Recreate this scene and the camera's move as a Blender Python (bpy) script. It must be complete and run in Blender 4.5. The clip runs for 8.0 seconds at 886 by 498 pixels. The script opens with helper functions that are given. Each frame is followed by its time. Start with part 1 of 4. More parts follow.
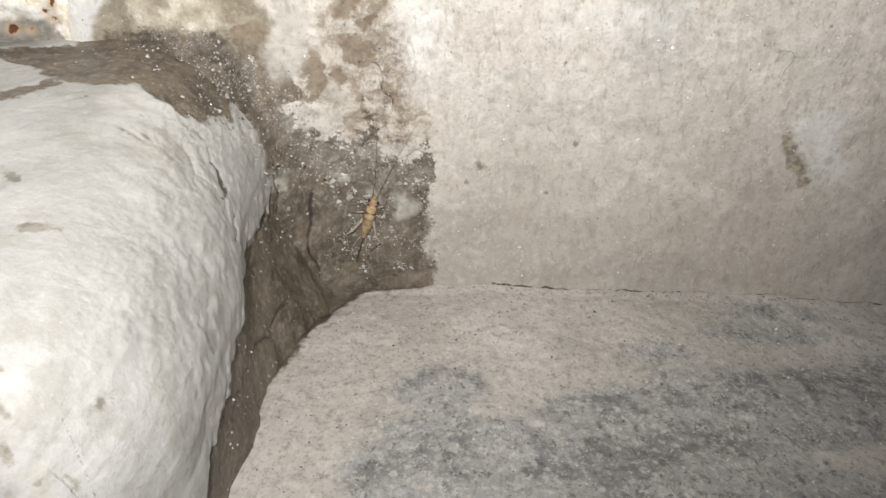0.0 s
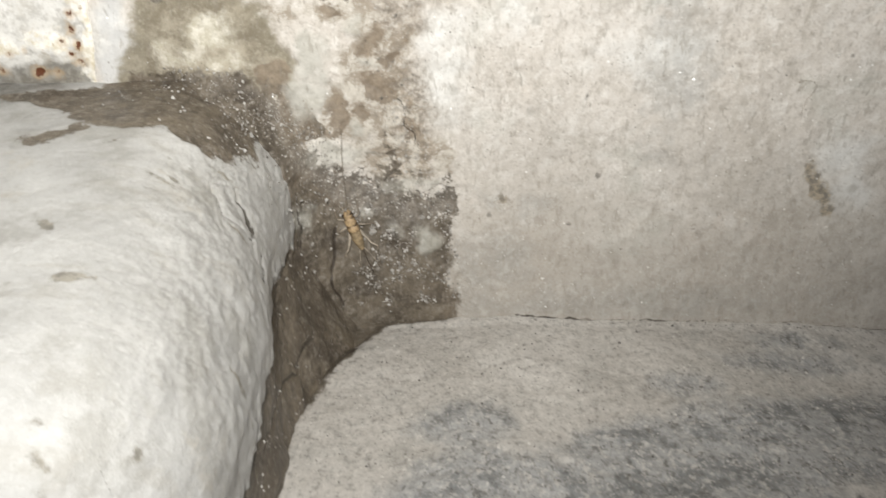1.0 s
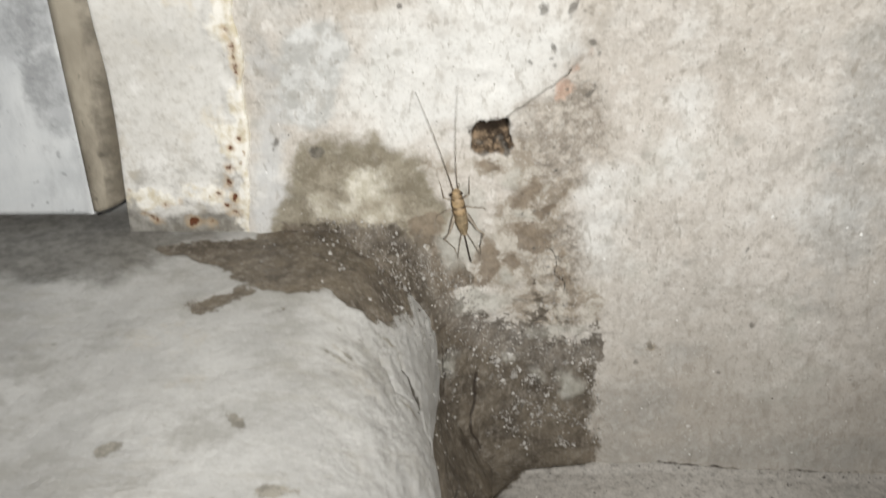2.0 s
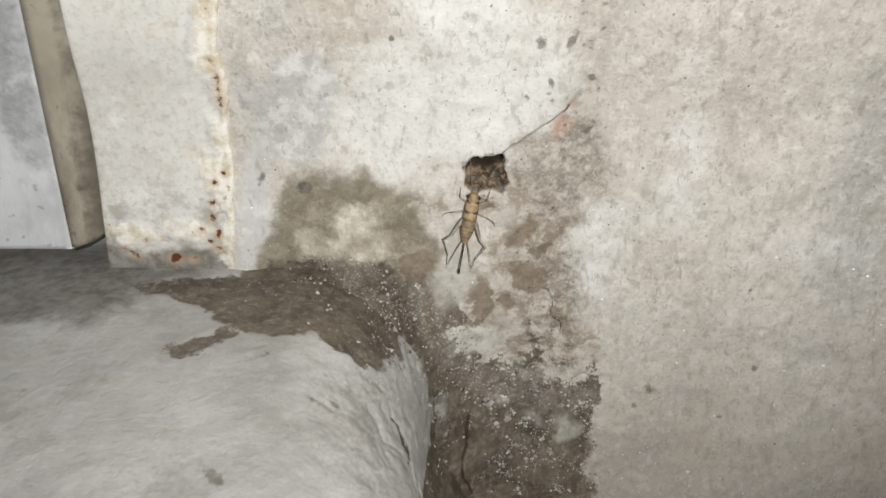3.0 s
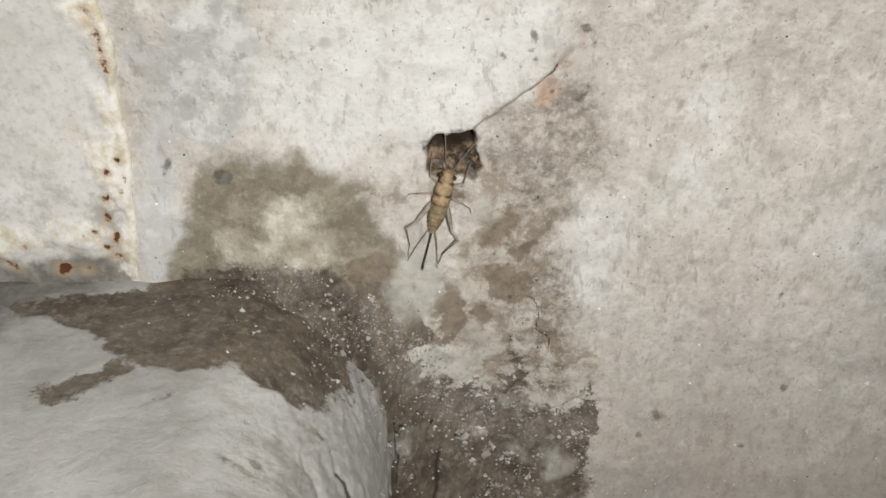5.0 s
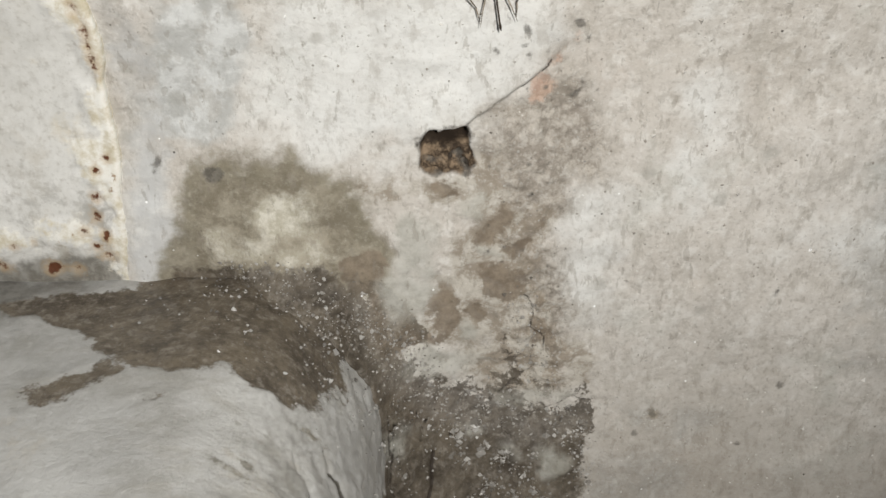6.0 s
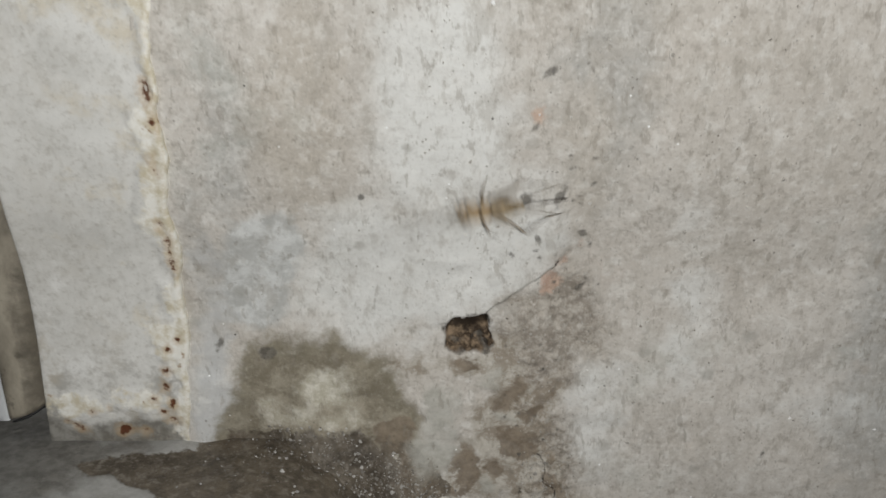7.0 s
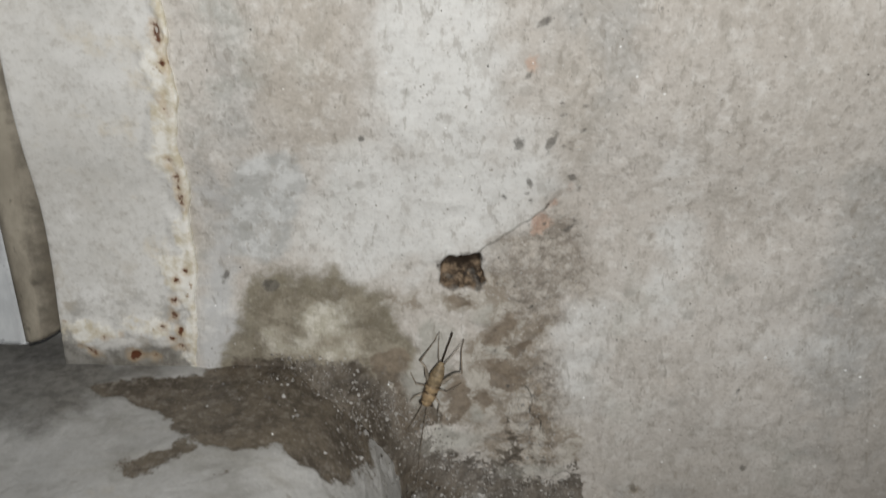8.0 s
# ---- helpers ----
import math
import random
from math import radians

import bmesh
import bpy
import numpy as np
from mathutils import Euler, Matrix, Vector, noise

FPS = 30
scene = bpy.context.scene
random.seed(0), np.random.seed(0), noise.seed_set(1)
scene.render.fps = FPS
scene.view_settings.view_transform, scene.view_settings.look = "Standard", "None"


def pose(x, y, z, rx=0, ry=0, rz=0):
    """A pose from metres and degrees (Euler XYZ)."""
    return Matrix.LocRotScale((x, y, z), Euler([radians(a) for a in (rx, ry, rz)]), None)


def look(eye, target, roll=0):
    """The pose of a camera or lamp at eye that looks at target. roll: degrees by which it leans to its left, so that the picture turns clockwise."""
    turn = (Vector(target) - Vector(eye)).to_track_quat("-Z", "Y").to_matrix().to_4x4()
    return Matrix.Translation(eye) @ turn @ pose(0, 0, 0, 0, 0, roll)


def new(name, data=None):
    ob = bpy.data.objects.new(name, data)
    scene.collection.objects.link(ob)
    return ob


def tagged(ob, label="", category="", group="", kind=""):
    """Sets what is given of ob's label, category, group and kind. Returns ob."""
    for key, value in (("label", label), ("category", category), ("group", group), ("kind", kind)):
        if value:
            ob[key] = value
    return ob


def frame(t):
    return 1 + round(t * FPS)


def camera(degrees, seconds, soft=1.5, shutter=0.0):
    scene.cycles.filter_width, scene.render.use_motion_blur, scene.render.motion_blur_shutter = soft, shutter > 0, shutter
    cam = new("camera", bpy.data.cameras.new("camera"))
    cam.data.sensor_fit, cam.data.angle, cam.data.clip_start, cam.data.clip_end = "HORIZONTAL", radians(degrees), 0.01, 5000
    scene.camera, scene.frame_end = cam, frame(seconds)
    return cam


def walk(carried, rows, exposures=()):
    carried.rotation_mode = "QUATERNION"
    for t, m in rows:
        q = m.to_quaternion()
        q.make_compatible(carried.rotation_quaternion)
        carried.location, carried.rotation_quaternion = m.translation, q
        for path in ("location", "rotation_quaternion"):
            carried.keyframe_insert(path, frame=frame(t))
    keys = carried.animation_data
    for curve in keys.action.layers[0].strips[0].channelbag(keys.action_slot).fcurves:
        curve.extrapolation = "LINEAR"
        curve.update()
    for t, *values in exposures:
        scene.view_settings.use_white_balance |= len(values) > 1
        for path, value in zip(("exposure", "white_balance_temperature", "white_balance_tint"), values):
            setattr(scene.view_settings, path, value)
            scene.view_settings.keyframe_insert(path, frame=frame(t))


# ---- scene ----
cam = camera(52.0, 8.0, soft=1.5, shutter=0.5)
PATH = [
    (0, (0.05025, -0.28927, 0.09291), (0.0501, -0.03327, -0.06351), -0.07),
    (0.5, (0.05074, -0.29195, 0.09515), (0.04857, -0.03513, -0.0599), -0.65),
    (1, (0.04613, -0.28681, 0.09810), (0.04203, -0.02782, -0.05325), -1.32),
    (1.5, (0.02854, -0.27328, 0.10681), (0.01758, -0.01297, -0.04192), -0.97),
    (2, (0.00901, -0.26347, 0.12669), (-0.00852, 0.00235, -0.01126), -1.90),
    (2.2, (0.00977, -0.26484, 0.13012), (-0.00906, 0.0023, -0.0051), -1.99),
    (3.5, (0.00750, -0.23297, 0.12122), (-0.00443, 0.03654, -0.01001), -1.04),
    (4, (0.00800, -0.21315, 0.11418), (-0.0014, 0.05636, -0.01726), -1.67),
    (4.5, (0.00937, -0.20297, 0.10655), (0.00122, 0.06565, -0.02678), -1.64),
    (6, (0.00997, -0.19729, 0.10268), (0.00501, 0.07072, -0.03202), -1.59),
    (6.5, (0.00983, -0.20794, 0.12008), (0.00277, 0.07038, 0.00835), -1.98),
    (7, (0.00911, -0.21934, 0.13663), (-0.00057, 0.06101, 0.03027), -1.67),
    (7.5, (0.00842, -0.22543, 0.14362), (-0.0006, 0.05223, 0.03037), -0.75),
    (8, (0.01186, -0.23024, 0.14066), (0.00073, 0.04262, 0.01647), -0.60),
]
walk(cam, [(t, look(eye, target, roll)) for t, eye, target, roll in PATH],
     exposures=((0, -0.04, 6530, 12), (1.0, -0.08, 6500, 10), (1.5, -0.3, 6500, 10.5), (2.2, -0.52, 6480, 10), (4.7, -0.68, 6500, 11), (6.0, -0.7, 6470, 10), (6.5, -0.93, 6400, 9.5), (7.0, -1.31, 6330, 9.5), (8.0, -1.22, 6340, 10.5)))

# ---- light: one small torch held beside the camera, a dim night around it ----
world = bpy.data.worlds.new("night")
scene.world = world
world.use_nodes = True
world.node_tree.nodes["Background"].inputs[0].default_value = (0.80, 0.85, 1.0, 1)
world.node_tree.nodes["Background"].inputs[1].default_value = 0.10
torch = new("torch_light", bpy.data.lights.new("torch_light", "SPOT"))
torch.data.energy, torch.data.shadow_soft_size = 10.2, 0.008
torch.data.spot_size, torch.data.spot_blend = radians(100), 1.0
torch.data.color = (1.0, 0.985, 0.94)
torch.matrix_world = look((0.042, -0.350, 0.163), (-0.005, 0.0, 0.088))


# ---- shapes as numbers: wall height profile and outlines of the stains, in millimetres ----
def wall_y(z):
    """Depth of the old wall's face at a height, in metres."""
    heights = [-0.11, -0.05, 0.03, 0.05, 0.07, 0.10, 0.20, 2.4]
    depths = [0.006, 0.012, 0.004, 0.001, -0.008, -0.016, -0.022, -0.03]
    return sum(np.interp(z + 0.004 * k, heights, depths) for k in range(-3, 4)) / 7


def floor_z(y):
    return -0.105 + 0.18 * np.clip(-y, 0.0, 0.16)


def inside(px, pz, poly):
    """Signed distance to an outline: positive inside."""
    d = np.full(px.shape, 1e9)
    sign = np.zeros(px.shape, bool)
    for (ax, az), (bx, bz) in zip(poly, poly[1:] + poly[:1]):
        ex, ez = bx - ax, bz - az
        t = np.clip(((px - ax) * ex + (pz - az) * ez) / (ex * ex + ez * ez + 1e-9), 0, 1)
        d = np.minimum(d, np.hypot(px - ax - t * ex, pz - az - t * ez))
        cross = ((az > pz) != (bz > pz)) & (px < ex * (pz - az) / (bz - az + 1e-12) + ax)
        sign ^= cross
    return np.where(sign, d, -d)


def near_line(px, pz, line):
    """Distance to a broken line."""
    d = np.full(px.shape, 1e9)
    for (ax, az), (bx, bz) in zip(line, line[1:]):
        ex, ez = bx - ax, bz - az
        t = np.clip(((px - ax) * ex + (pz - az) * ez) / (ex * ex + ez * ez + 1e-9), 0, 1)
        d = np.minimum(d, np.hypot(px - ax - t * ex, pz - az - t * ez))
    return d


def blob(px, pz, cx, cz, rx, rz, turn=0.0):
    """A soft oval: positive inside, about in millimetres."""
    c, s = math.cos(radians(turn)), math.sin(radians(turn))
    u, v = (px - cx) * c + (pz - cz) * s, -(px - cx) * s + (pz - cz) * c
    return (1 - np.hypot(u / rx, v / rz)) * min(rx, rz)


def union(*fields):
    out = fields[0]
    for f in fields[1:]:
        out = np.maximum(out, f)
    return out


LATTICE = {}


def value_noise(px, pz, scale, seed):
    """Smooth lattice noise in -1..1."""
    if seed not in LATTICE:
        LATTICE[seed] = np.random.RandomState(seed).rand(256, 256) * 2 - 1
    table = LATTICE[seed]
    u, v = px / scale, pz / scale
    i, j = np.floor(u).astype(int), np.floor(v).astype(int)
    fu, fv = u - i, v - j
    fu, fv = fu * fu * (3 - 2 * fu), fv * fv * (3 - 2 * fv)
    i, j, k, m = i & 255, j & 255, (i + 1) & 255, (j + 1) & 255
    return ((table[i, j] * (1 - fu) + table[k, j] * fu) * (1 - fv)
            + (table[i, m] * (1 - fu) + table[k, m] * fu) * fv)


def rough_noise(px, pz, scale, seed, octaves=4):
    return sum(value_noise(px, pz, scale / 2 ** n, seed + n) * 0.55 ** n for n in range(octaves))


def step01(v, lo, hi):
    t = np.clip((v - lo) / (hi - lo), 0, 1)
    return t * t * (3 - 2 * t)


# ---- materials ----
class Nodes:
    """A few short ways to write node materials."""

    def __init__(self, name):
        self.mat = bpy.data.materials.new(name)
        self.mat.use_nodes = True
        self.tree = self.mat.node_tree
        self.bsdf = self.tree.nodes["Principled BSDF"]
        self.coord = self.tree.nodes.new("ShaderNodeTexCoord").outputs["Object"]

    def link(self, a, socket):
        if isinstance(a, (int, float)):
            socket.default_value = a
        elif isinstance(a, tuple):
            socket.default_value = (*a, 1) if len(a) == 3 and len(socket.default_value) == 4 else a
        else:
            self.tree.links.new(a, socket)

    def noise(self, scale, detail=4.0, rough=0.55, distort=0.0, coord=None):
        n = self.tree.nodes.new("ShaderNodeTexNoise")
        self.link(coord or self.coord, n.inputs["Vector"])
        n.inputs["Scale"].default_value, n.inputs["Detail"].default_value = scale, detail
        n.inputs["Roughness"].default_value, n.inputs["Distortion"].default_value = rough, distort
        return n.outputs["Fac"]

    def voronoi(self, scale, feature="F1"):
        n = self.tree.nodes.new("ShaderNodeTexVoronoi")
        n.feature = feature
        self.link(self.coord, n.inputs["Vector"])
        n.inputs["Scale"].default_value = scale
        return n.outputs["Distance"]

    def stretched(self, sx, sy, sz):
        n = self.tree.nodes.new("ShaderNodeMapping")
        self.link(self.coord, n.inputs["Vector"])
        n.inputs["Scale"].default_value = (sx, sy, sz)
        return n.outputs["Vector"]

    def attr(self, name):
        n = self.tree.nodes.new("ShaderNodeAttribute")
        n.attribute_name = name
        return n.outputs["Fac"]

    def math(self, op, a, b=0.0, c=0.0):
        n = self.tree.nodes.new("ShaderNodeMath")
        n.operation = op
        for v, s in zip((a, b, c), n.inputs):
            self.link(v, s)
        return n.outputs[0]

    def ramp(self, v, lo, hi, a=0.0, b=1.0):
        n = self.tree.nodes.new("ShaderNodeMapRange")
        n.interpolation_type = "SMOOTHSTEP"
        for x, s in zip((v, lo, hi, a, b), n.inputs):
            self.link(x, s)
        return n.outputs[0]

    def mix(self, fac, a, b, blend="MIX"):
        n = self.tree.nodes.new("ShaderNodeMix")
        n.data_type, n.blend_type = "RGBA", blend
        self.link(fac, n.inputs[0])
        self.link(a, n.inputs[6])
        self.link(b, n.inputs[7])
        return n.outputs[2]

    def wobble(self, field, mm, scale=80, detail=9.0, rough=0.68):
        """A stored outline field broken up by many-octave noise of so many millimetres."""
        return self.math("MULTIPLY_ADD", self.math("SUBTRACT", self.noise(scale, detail, rough), 0.5), 4.0 * mm, field)

    def finish(self, colour, rough, height=None, strength=0.5, distance=0.001, spec=0.3):
        self.link(colour, self.bsdf.inputs["Base Color"])
        self.link(rough, self.bsdf.inputs["Roughness"])
        self.bsdf.inputs["Specular IOR Level"].default_value = spec
        if height is not None:
            n = self.tree.nodes.new("ShaderNodeBump")
            n.inputs["Distance"].default_value = distance
            self.link(strength, n.inputs["Strength"])
            self.link(height, n.inputs["Height"])
            self.link(n.outputs[0], self.bsdf.inputs["Normal"])
        return self.mat


def tiny_of(n):
    return n.noise(700, 4, 0.62)


def grained(n, c, amount, dark=(0.24, 0.21, 0.172), light=(0.78, 0.765, 0.735)):
    """Sand and lime showing in a surface: specks of about one to three millimetres, dark and light."""
    small, tiny = n.noise(380, 5, 0.62), n.noise(900, 4, 0.62)
    c = n.mix(n.ramp(small, 0.52, 0.68, 0, 0.75 * amount), c, dark)
    c = n.mix(n.ramp(small, 0.33, 0.46, 0.6 * amount, 0), c, light)
    c = n.mix(n.ramp(tiny, 0.53, 0.70, 0, 0.8 * amount), c, dark)
    return n.mix(n.ramp(tiny, 0.30, 0.45, 0.65 * amount, 0), c, light)


def damp_colour(n, lift=1.0):
    """Dark damp mortar: grey brown, mottled, with lighter salt specks; lift: how far it has dried."""
    c = n.mix(n.ramp(n.noise(70, 8, 0.68), 0.36, 0.66), tuple(lift * v for v in (0.070, 0.057, 0.043)), tuple(lift * v for v in (0.155, 0.130, 0.098)))
    c = n.mix(n.ramp(n.noise(40, 5, 0.6), 0.52, 0.68, 0, 0.6), c, (0.185, 0.15, 0.112))
    c = n.mix(n.ramp(n.noise(330, 6, 0.66), 0.52, 0.66, 0, 0.5), c, (0.22, 0.192, 0.158))
    return grained(n, c, 0.4, (0.036, 0.030, 0.023), (0.33, 0.305, 0.265))


def wall_material():
    n = Nodes("old_plaster")
    fine, mid = n.noise(260, 9, 0.74), n.noise(70, 8, 0.68)
    c = n.mix(n.ramp(n.noise(16, 5, 0.6), 0.32, 0.68), (0.535, 0.495, 0.445), (0.605, 0.57, 0.525))
    c = n.mix(n.ramp(n.wobble(n.attr("warm"), 8, 60), -4, 7, 0, 0.75), c, (0.475, 0.43, 0.37))
    c = n.mix(n.ramp(n.wobble(n.attr("pale"), 8, 45), -5, 9, 0, 0.85), c, (0.72, 0.715, 0.69))
    c = n.mix(n.ramp(n.wobble(n.attr("grey"), 8, 60), -3, 8, 0, 0.65), c, (0.39, 0.387, 0.37))
    c = n.mix(n.ramp(n.noise(30, 6, 0.65), 0.56, 0.70, 0, 0.35), c, (0.47, 0.485, 0.435))            # a green cast here and there
    c = n.mix(n.ramp(n.noise(34, 6, 0.65), 0.30, 0.43, 0.4, 0), c, (0.60, 0.525, 0.46))             # and a warm one
    c = n.mix(n.ramp(mid, 0.50, 0.68, 0, 0.34), c, (0.43, 0.395, 0.345))
    c = n.mix(n.ramp(mid, 0.32, 0.46, 0.35, 0), c, (0.72, 0.70, 0.66))
    c = n.mix(n.ramp(n.noise(150, 6, 0.6), 0.50, 0.62, 0, 0.2), c, (0.44, 0.40, 0.35))
    c = n.mix(n.ramp(n.noise(170, 6, 0.6), 0.36, 0.47, 0.4, 0), c, (0.74, 0.72, 0.68))
    c = n.mix(n.ramp(fine, 0.52, 0.68, 0, 0.32), c, (0.39, 0.355, 0.31))
    c = n.mix(n.ramp(n.noise(110, 6, 0.65, coord=n.stretched(1, 1, 0.3)), 0.52, 0.68, 0, 0.3), c, (0.38, 0.35, 0.31))
    c = grained(n, c, 0.42)
    c = n.mix(n.ramp(n.wobble(n.attr("pale"), 8, 45), -4, 10, 0, 0.4), c, (0.76, 0.76, 0.735))
    blue = n.mix(n.ramp(n.noise(170, 7, 0.7), 0.38, 0.60), (0.66, 0.675, 0.67), (0.42, 0.43, 0.42))
    c = n.mix(n.ramp(n.wobble(n.attr("blue"), 3.5, 70), -2.0, 3.0, 0, 0.72), c, blue)
    smudge = n.math("ADD", n.voronoi(75), n.math("MULTIPLY", n.noise(260, 4, 0.6), 0.35))
    c = n.mix(n.math("MULTIPLY", n.ramp(smudge, 0.24, 0.36, 0.5, 0), n.ramp(n.noise(28, 3), 0.48, 0.58)), c, (0.33, 0.315, 0.28))
    c = n.mix(n.ramp(n.noise(190, 7, 0.7, coord=n.stretched(1, 1, 0.45)), 0.53, 0.62, 0, 0.35), c, (0.36, 0.33, 0.285))
    c = n.mix(n.ramp(n.wobble(n.attr("filler"), 5.5, 70), -2, 3.5, 0, 0.7), c, n.mix(n.ramp(n.noise(90, 7, 0.65, coord=n.stretched(1, 1, 0.5)), 0.35, 0.65), (0.60, 0.605, 0.605), (0.46, 0.46, 0.455)))
    # low grime, with the light's fall-off towards the floor painted into it
    c = n.mix(n.ramp(n.wobble(n.attr("grime_shade"), 18, 40), -14, 62, 0, 0.5), c, (0.225, 0.203, 0.17))
    rough_m = n.ramp(n.wobble(n.attr("rough"), 7, 70), -2, 6)
    rc = grained(n, n.mix(n.ramp(n.noise(210, 9, 0.78), 0.38, 0.64), (0.22, 0.187, 0.15), (0.50, 0.455, 0.395)), 0.7, (0.15, 0.125, 0.10), (0.60, 0.57, 0.52))
    c = n.mix(n.math("MULTIPLY", rough_m, 0.8), c, rc)
    mould = n.ramp(n.wobble(n.attr("mould"), 5, 75), -2.4, 3.4)
    mc = n.mix(n.ramp(n.noise(80, 8, 0.7), 0.40, 0.60), (0.16, 0.135, 0.09), (0.315, 0.28, 0.212))
    mc = n.mix(n.ramp(n.wobble(n.attr("mould"), 7, 60), 1, 9, 0.85, 0), mc, n.mix(n.ramp(n.noise(150, 8, 0.7), 0.4, 0.6), (0.15, 0.13, 0.086), (0.235, 0.208, 0.148)))
    mc = grained(n, mc, 0.35, (0.12, 0.10, 0.064), (0.48, 0.455, 0.375))
    c = n.mix(n.math("MULTIPLY", mould, 0.9), c, mc)
    c = n.mix(n.ramp(n.wobble(n.attr("bloom"), 7, 75), -2.0, 5, 0, 0.92), c, n.mix(n.ramp(fine, 0.4, 0.6), (0.66, 0.63, 0.55), (0.46, 0.43, 0.345)))
    c = n.mix(n.ramp(n.wobble(n.attr("haze"), 7, 100), -1.5, 3.5, 0, 0.85), c, grained(n, n.mix(n.ramp(n.noise(120, 8, 0.7, 0.6), 0.42, 0.56), (0.49, 0.455, 0.395), (0.27, 0.225, 0.172)), 0.4))
    c = n.mix(n.ramp(n.wobble(n.attr("brown"), 5.0, 80), -0.7, 1.0, 0, 0.86), c,
              n.mix(n.ramp(n.noise(180, 7, 0.7), 0.35, 0.65), (0.15, 0.116, 0.083), (0.265, 0.214, 0.158)))
    crumble = n.math("MULTIPLY", n.math("SUBTRACT", n.noise(95, 9, 0.7), 0.485), n.math("MULTIPLY", n.attr("crumble"), 100.0))
    damp = n.ramp(n.math("ADD", n.wobble(n.attr("damp"), 4.4, 100), crumble), -0.8, 1.6)
    c = n.mix(n.math("MULTIPLY", damp, n.ramp(n.attr("crumble"), 0, 1, 1, 0.86)), c, damp_colour(n, 0.97))
    c = n.mix(n.ramp(n.wobble(n.attr("lime"), 3.0, 110), -1.8, 3.2, 0, 0.75), c,
              n.mix(n.ramp(n.noise(150, 8, 0.7), 0.35, 0.65), (0.36, 0.35, 0.305), (0.52, 0.51, 0.465)))
    c = n.mix(n.math("MULTIPLY", n.attr("crumble"), 0.6), c, grained(n, c, 0.6, (0.12, 0.10, 0.078), (0.47, 0.445, 0.40)))
    c = n.mix(n.ramp(n.wobble(n.attr("brick"), 2.2, 220), -0.8, 1.2, 0, 0.75), c, n.mix(n.ramp(n.noise(260, 6, 0.7), 0.35, 0.65), (0.40, 0.23, 0.16), (0.62, 0.46, 0.36)))
    c = n.mix(n.ramp(n.wobble(n.attr("smear"), 2.2, 170), -0.6, 1.6, 0, 0.8), c, n.mix(n.ramp(n.noise(420, 5, 0.7), 0.42, 0.58), (0.33, 0.275, 0.195), (0.13, 0.112, 0.085)))
    scratch = n.ramp(n.noise(430, 4, 0.6, coord=n.stretched(1, 1, 0.38)), 0.585, 0.65)
    c = n.mix(n.math("MULTIPLY", scratch, 0.36), c, (0.26, 0.23, 0.19))
    hole = n.ramp(n.attr("hole"), -0.3, 0.6)
    c = n.mix(hole, c, n.mix(n.ramp(n.noise(230, 7, 0.72), 0.40, 0.58), (0.26, 0.19, 0.125), (0.05, 0.034, 0.022)))
    # shade in the upper hollow, painted nearly black
    c = n.mix(n.ramp(n.wobble(n.attr("hole_shade"), 1.6, 300), -0.8, 1.2, 0, 0.95), c, (0.030, 0.020, 0.013))
    c = n.mix(n.ramp(n.wobble(n.attr("spot"), 1.0, 330), -0.4, 0.5, 0, 0.76), c, n.mix(n.ramp(tiny_of(n), 0.4, 0.6), (0.075, 0.068, 0.06), (0.16, 0.148, 0.128)))
    c = n.mix(n.ramp(n.wobble(n.attr("crack"), 0.25, 300), 0.2, 0.6, 0.9, 0), c, (0.040, 0.031, 0.024))
    pits = n.math("MULTIPLY", n.ramp(n.math("ADD", n.voronoi(330), n.math("MULTIPLY", n.noise(700, 2), 0.16)), 0.12, 0.19, 1, 0), n.math("MAXIMUM", n.ramp(n.noise(70, 3), 0.49, 0.62), n.ramp(n.attr("pale"), 3, 10, 0, 0.65)))
    c = n.mix(n.math("MULTIPLY", pits, 0.75), c, (0.15, 0.128, 0.10))
    fleck = n.math("MULTIPLY", n.ramp(n.voronoi(170), 0.035, 0.065, 1, 0), n.ramp(n.noise(45, 3), 0.56, 0.62))
    c = n.mix(fleck, c, (0.93, 0.93, 0.92))                                                          # bright lime flecks, and glints of mica painted white
    h = n.math("ADD", n.math("MULTIPLY", fine, -1.0), n.math("MULTIPLY", n.noise(900, 4, 0.62), -0.7))
    black = n.math("MULTIPLY", n.ramp(n.voronoi(88), 0.016, 0.034, 1, 0), n.ramp(n.noise(33, 2), 0.48, 0.51))
    c = n.mix(n.math("MULTIPLY", black, 0.9), c, (0.05, 0.042, 0.035))                                # pinholes
    h = n.math("SUBTRACT", h, n.math("MULTIPLY", n.math("ADD", n.math("ADD", pits, black), scratch), 0.55))
    return n.finish(c, n.ramp(damp, 0, 1, 0.82, 0.45), h, n.ramp(n.math("MAXIMUM", n.math("MAXIMUM", damp, rough_m), n.ramp(n.attr("grime_shade"), 25, 75, 0, 0.6)), 0, 1, 0.28, 0.42), 0.0012)


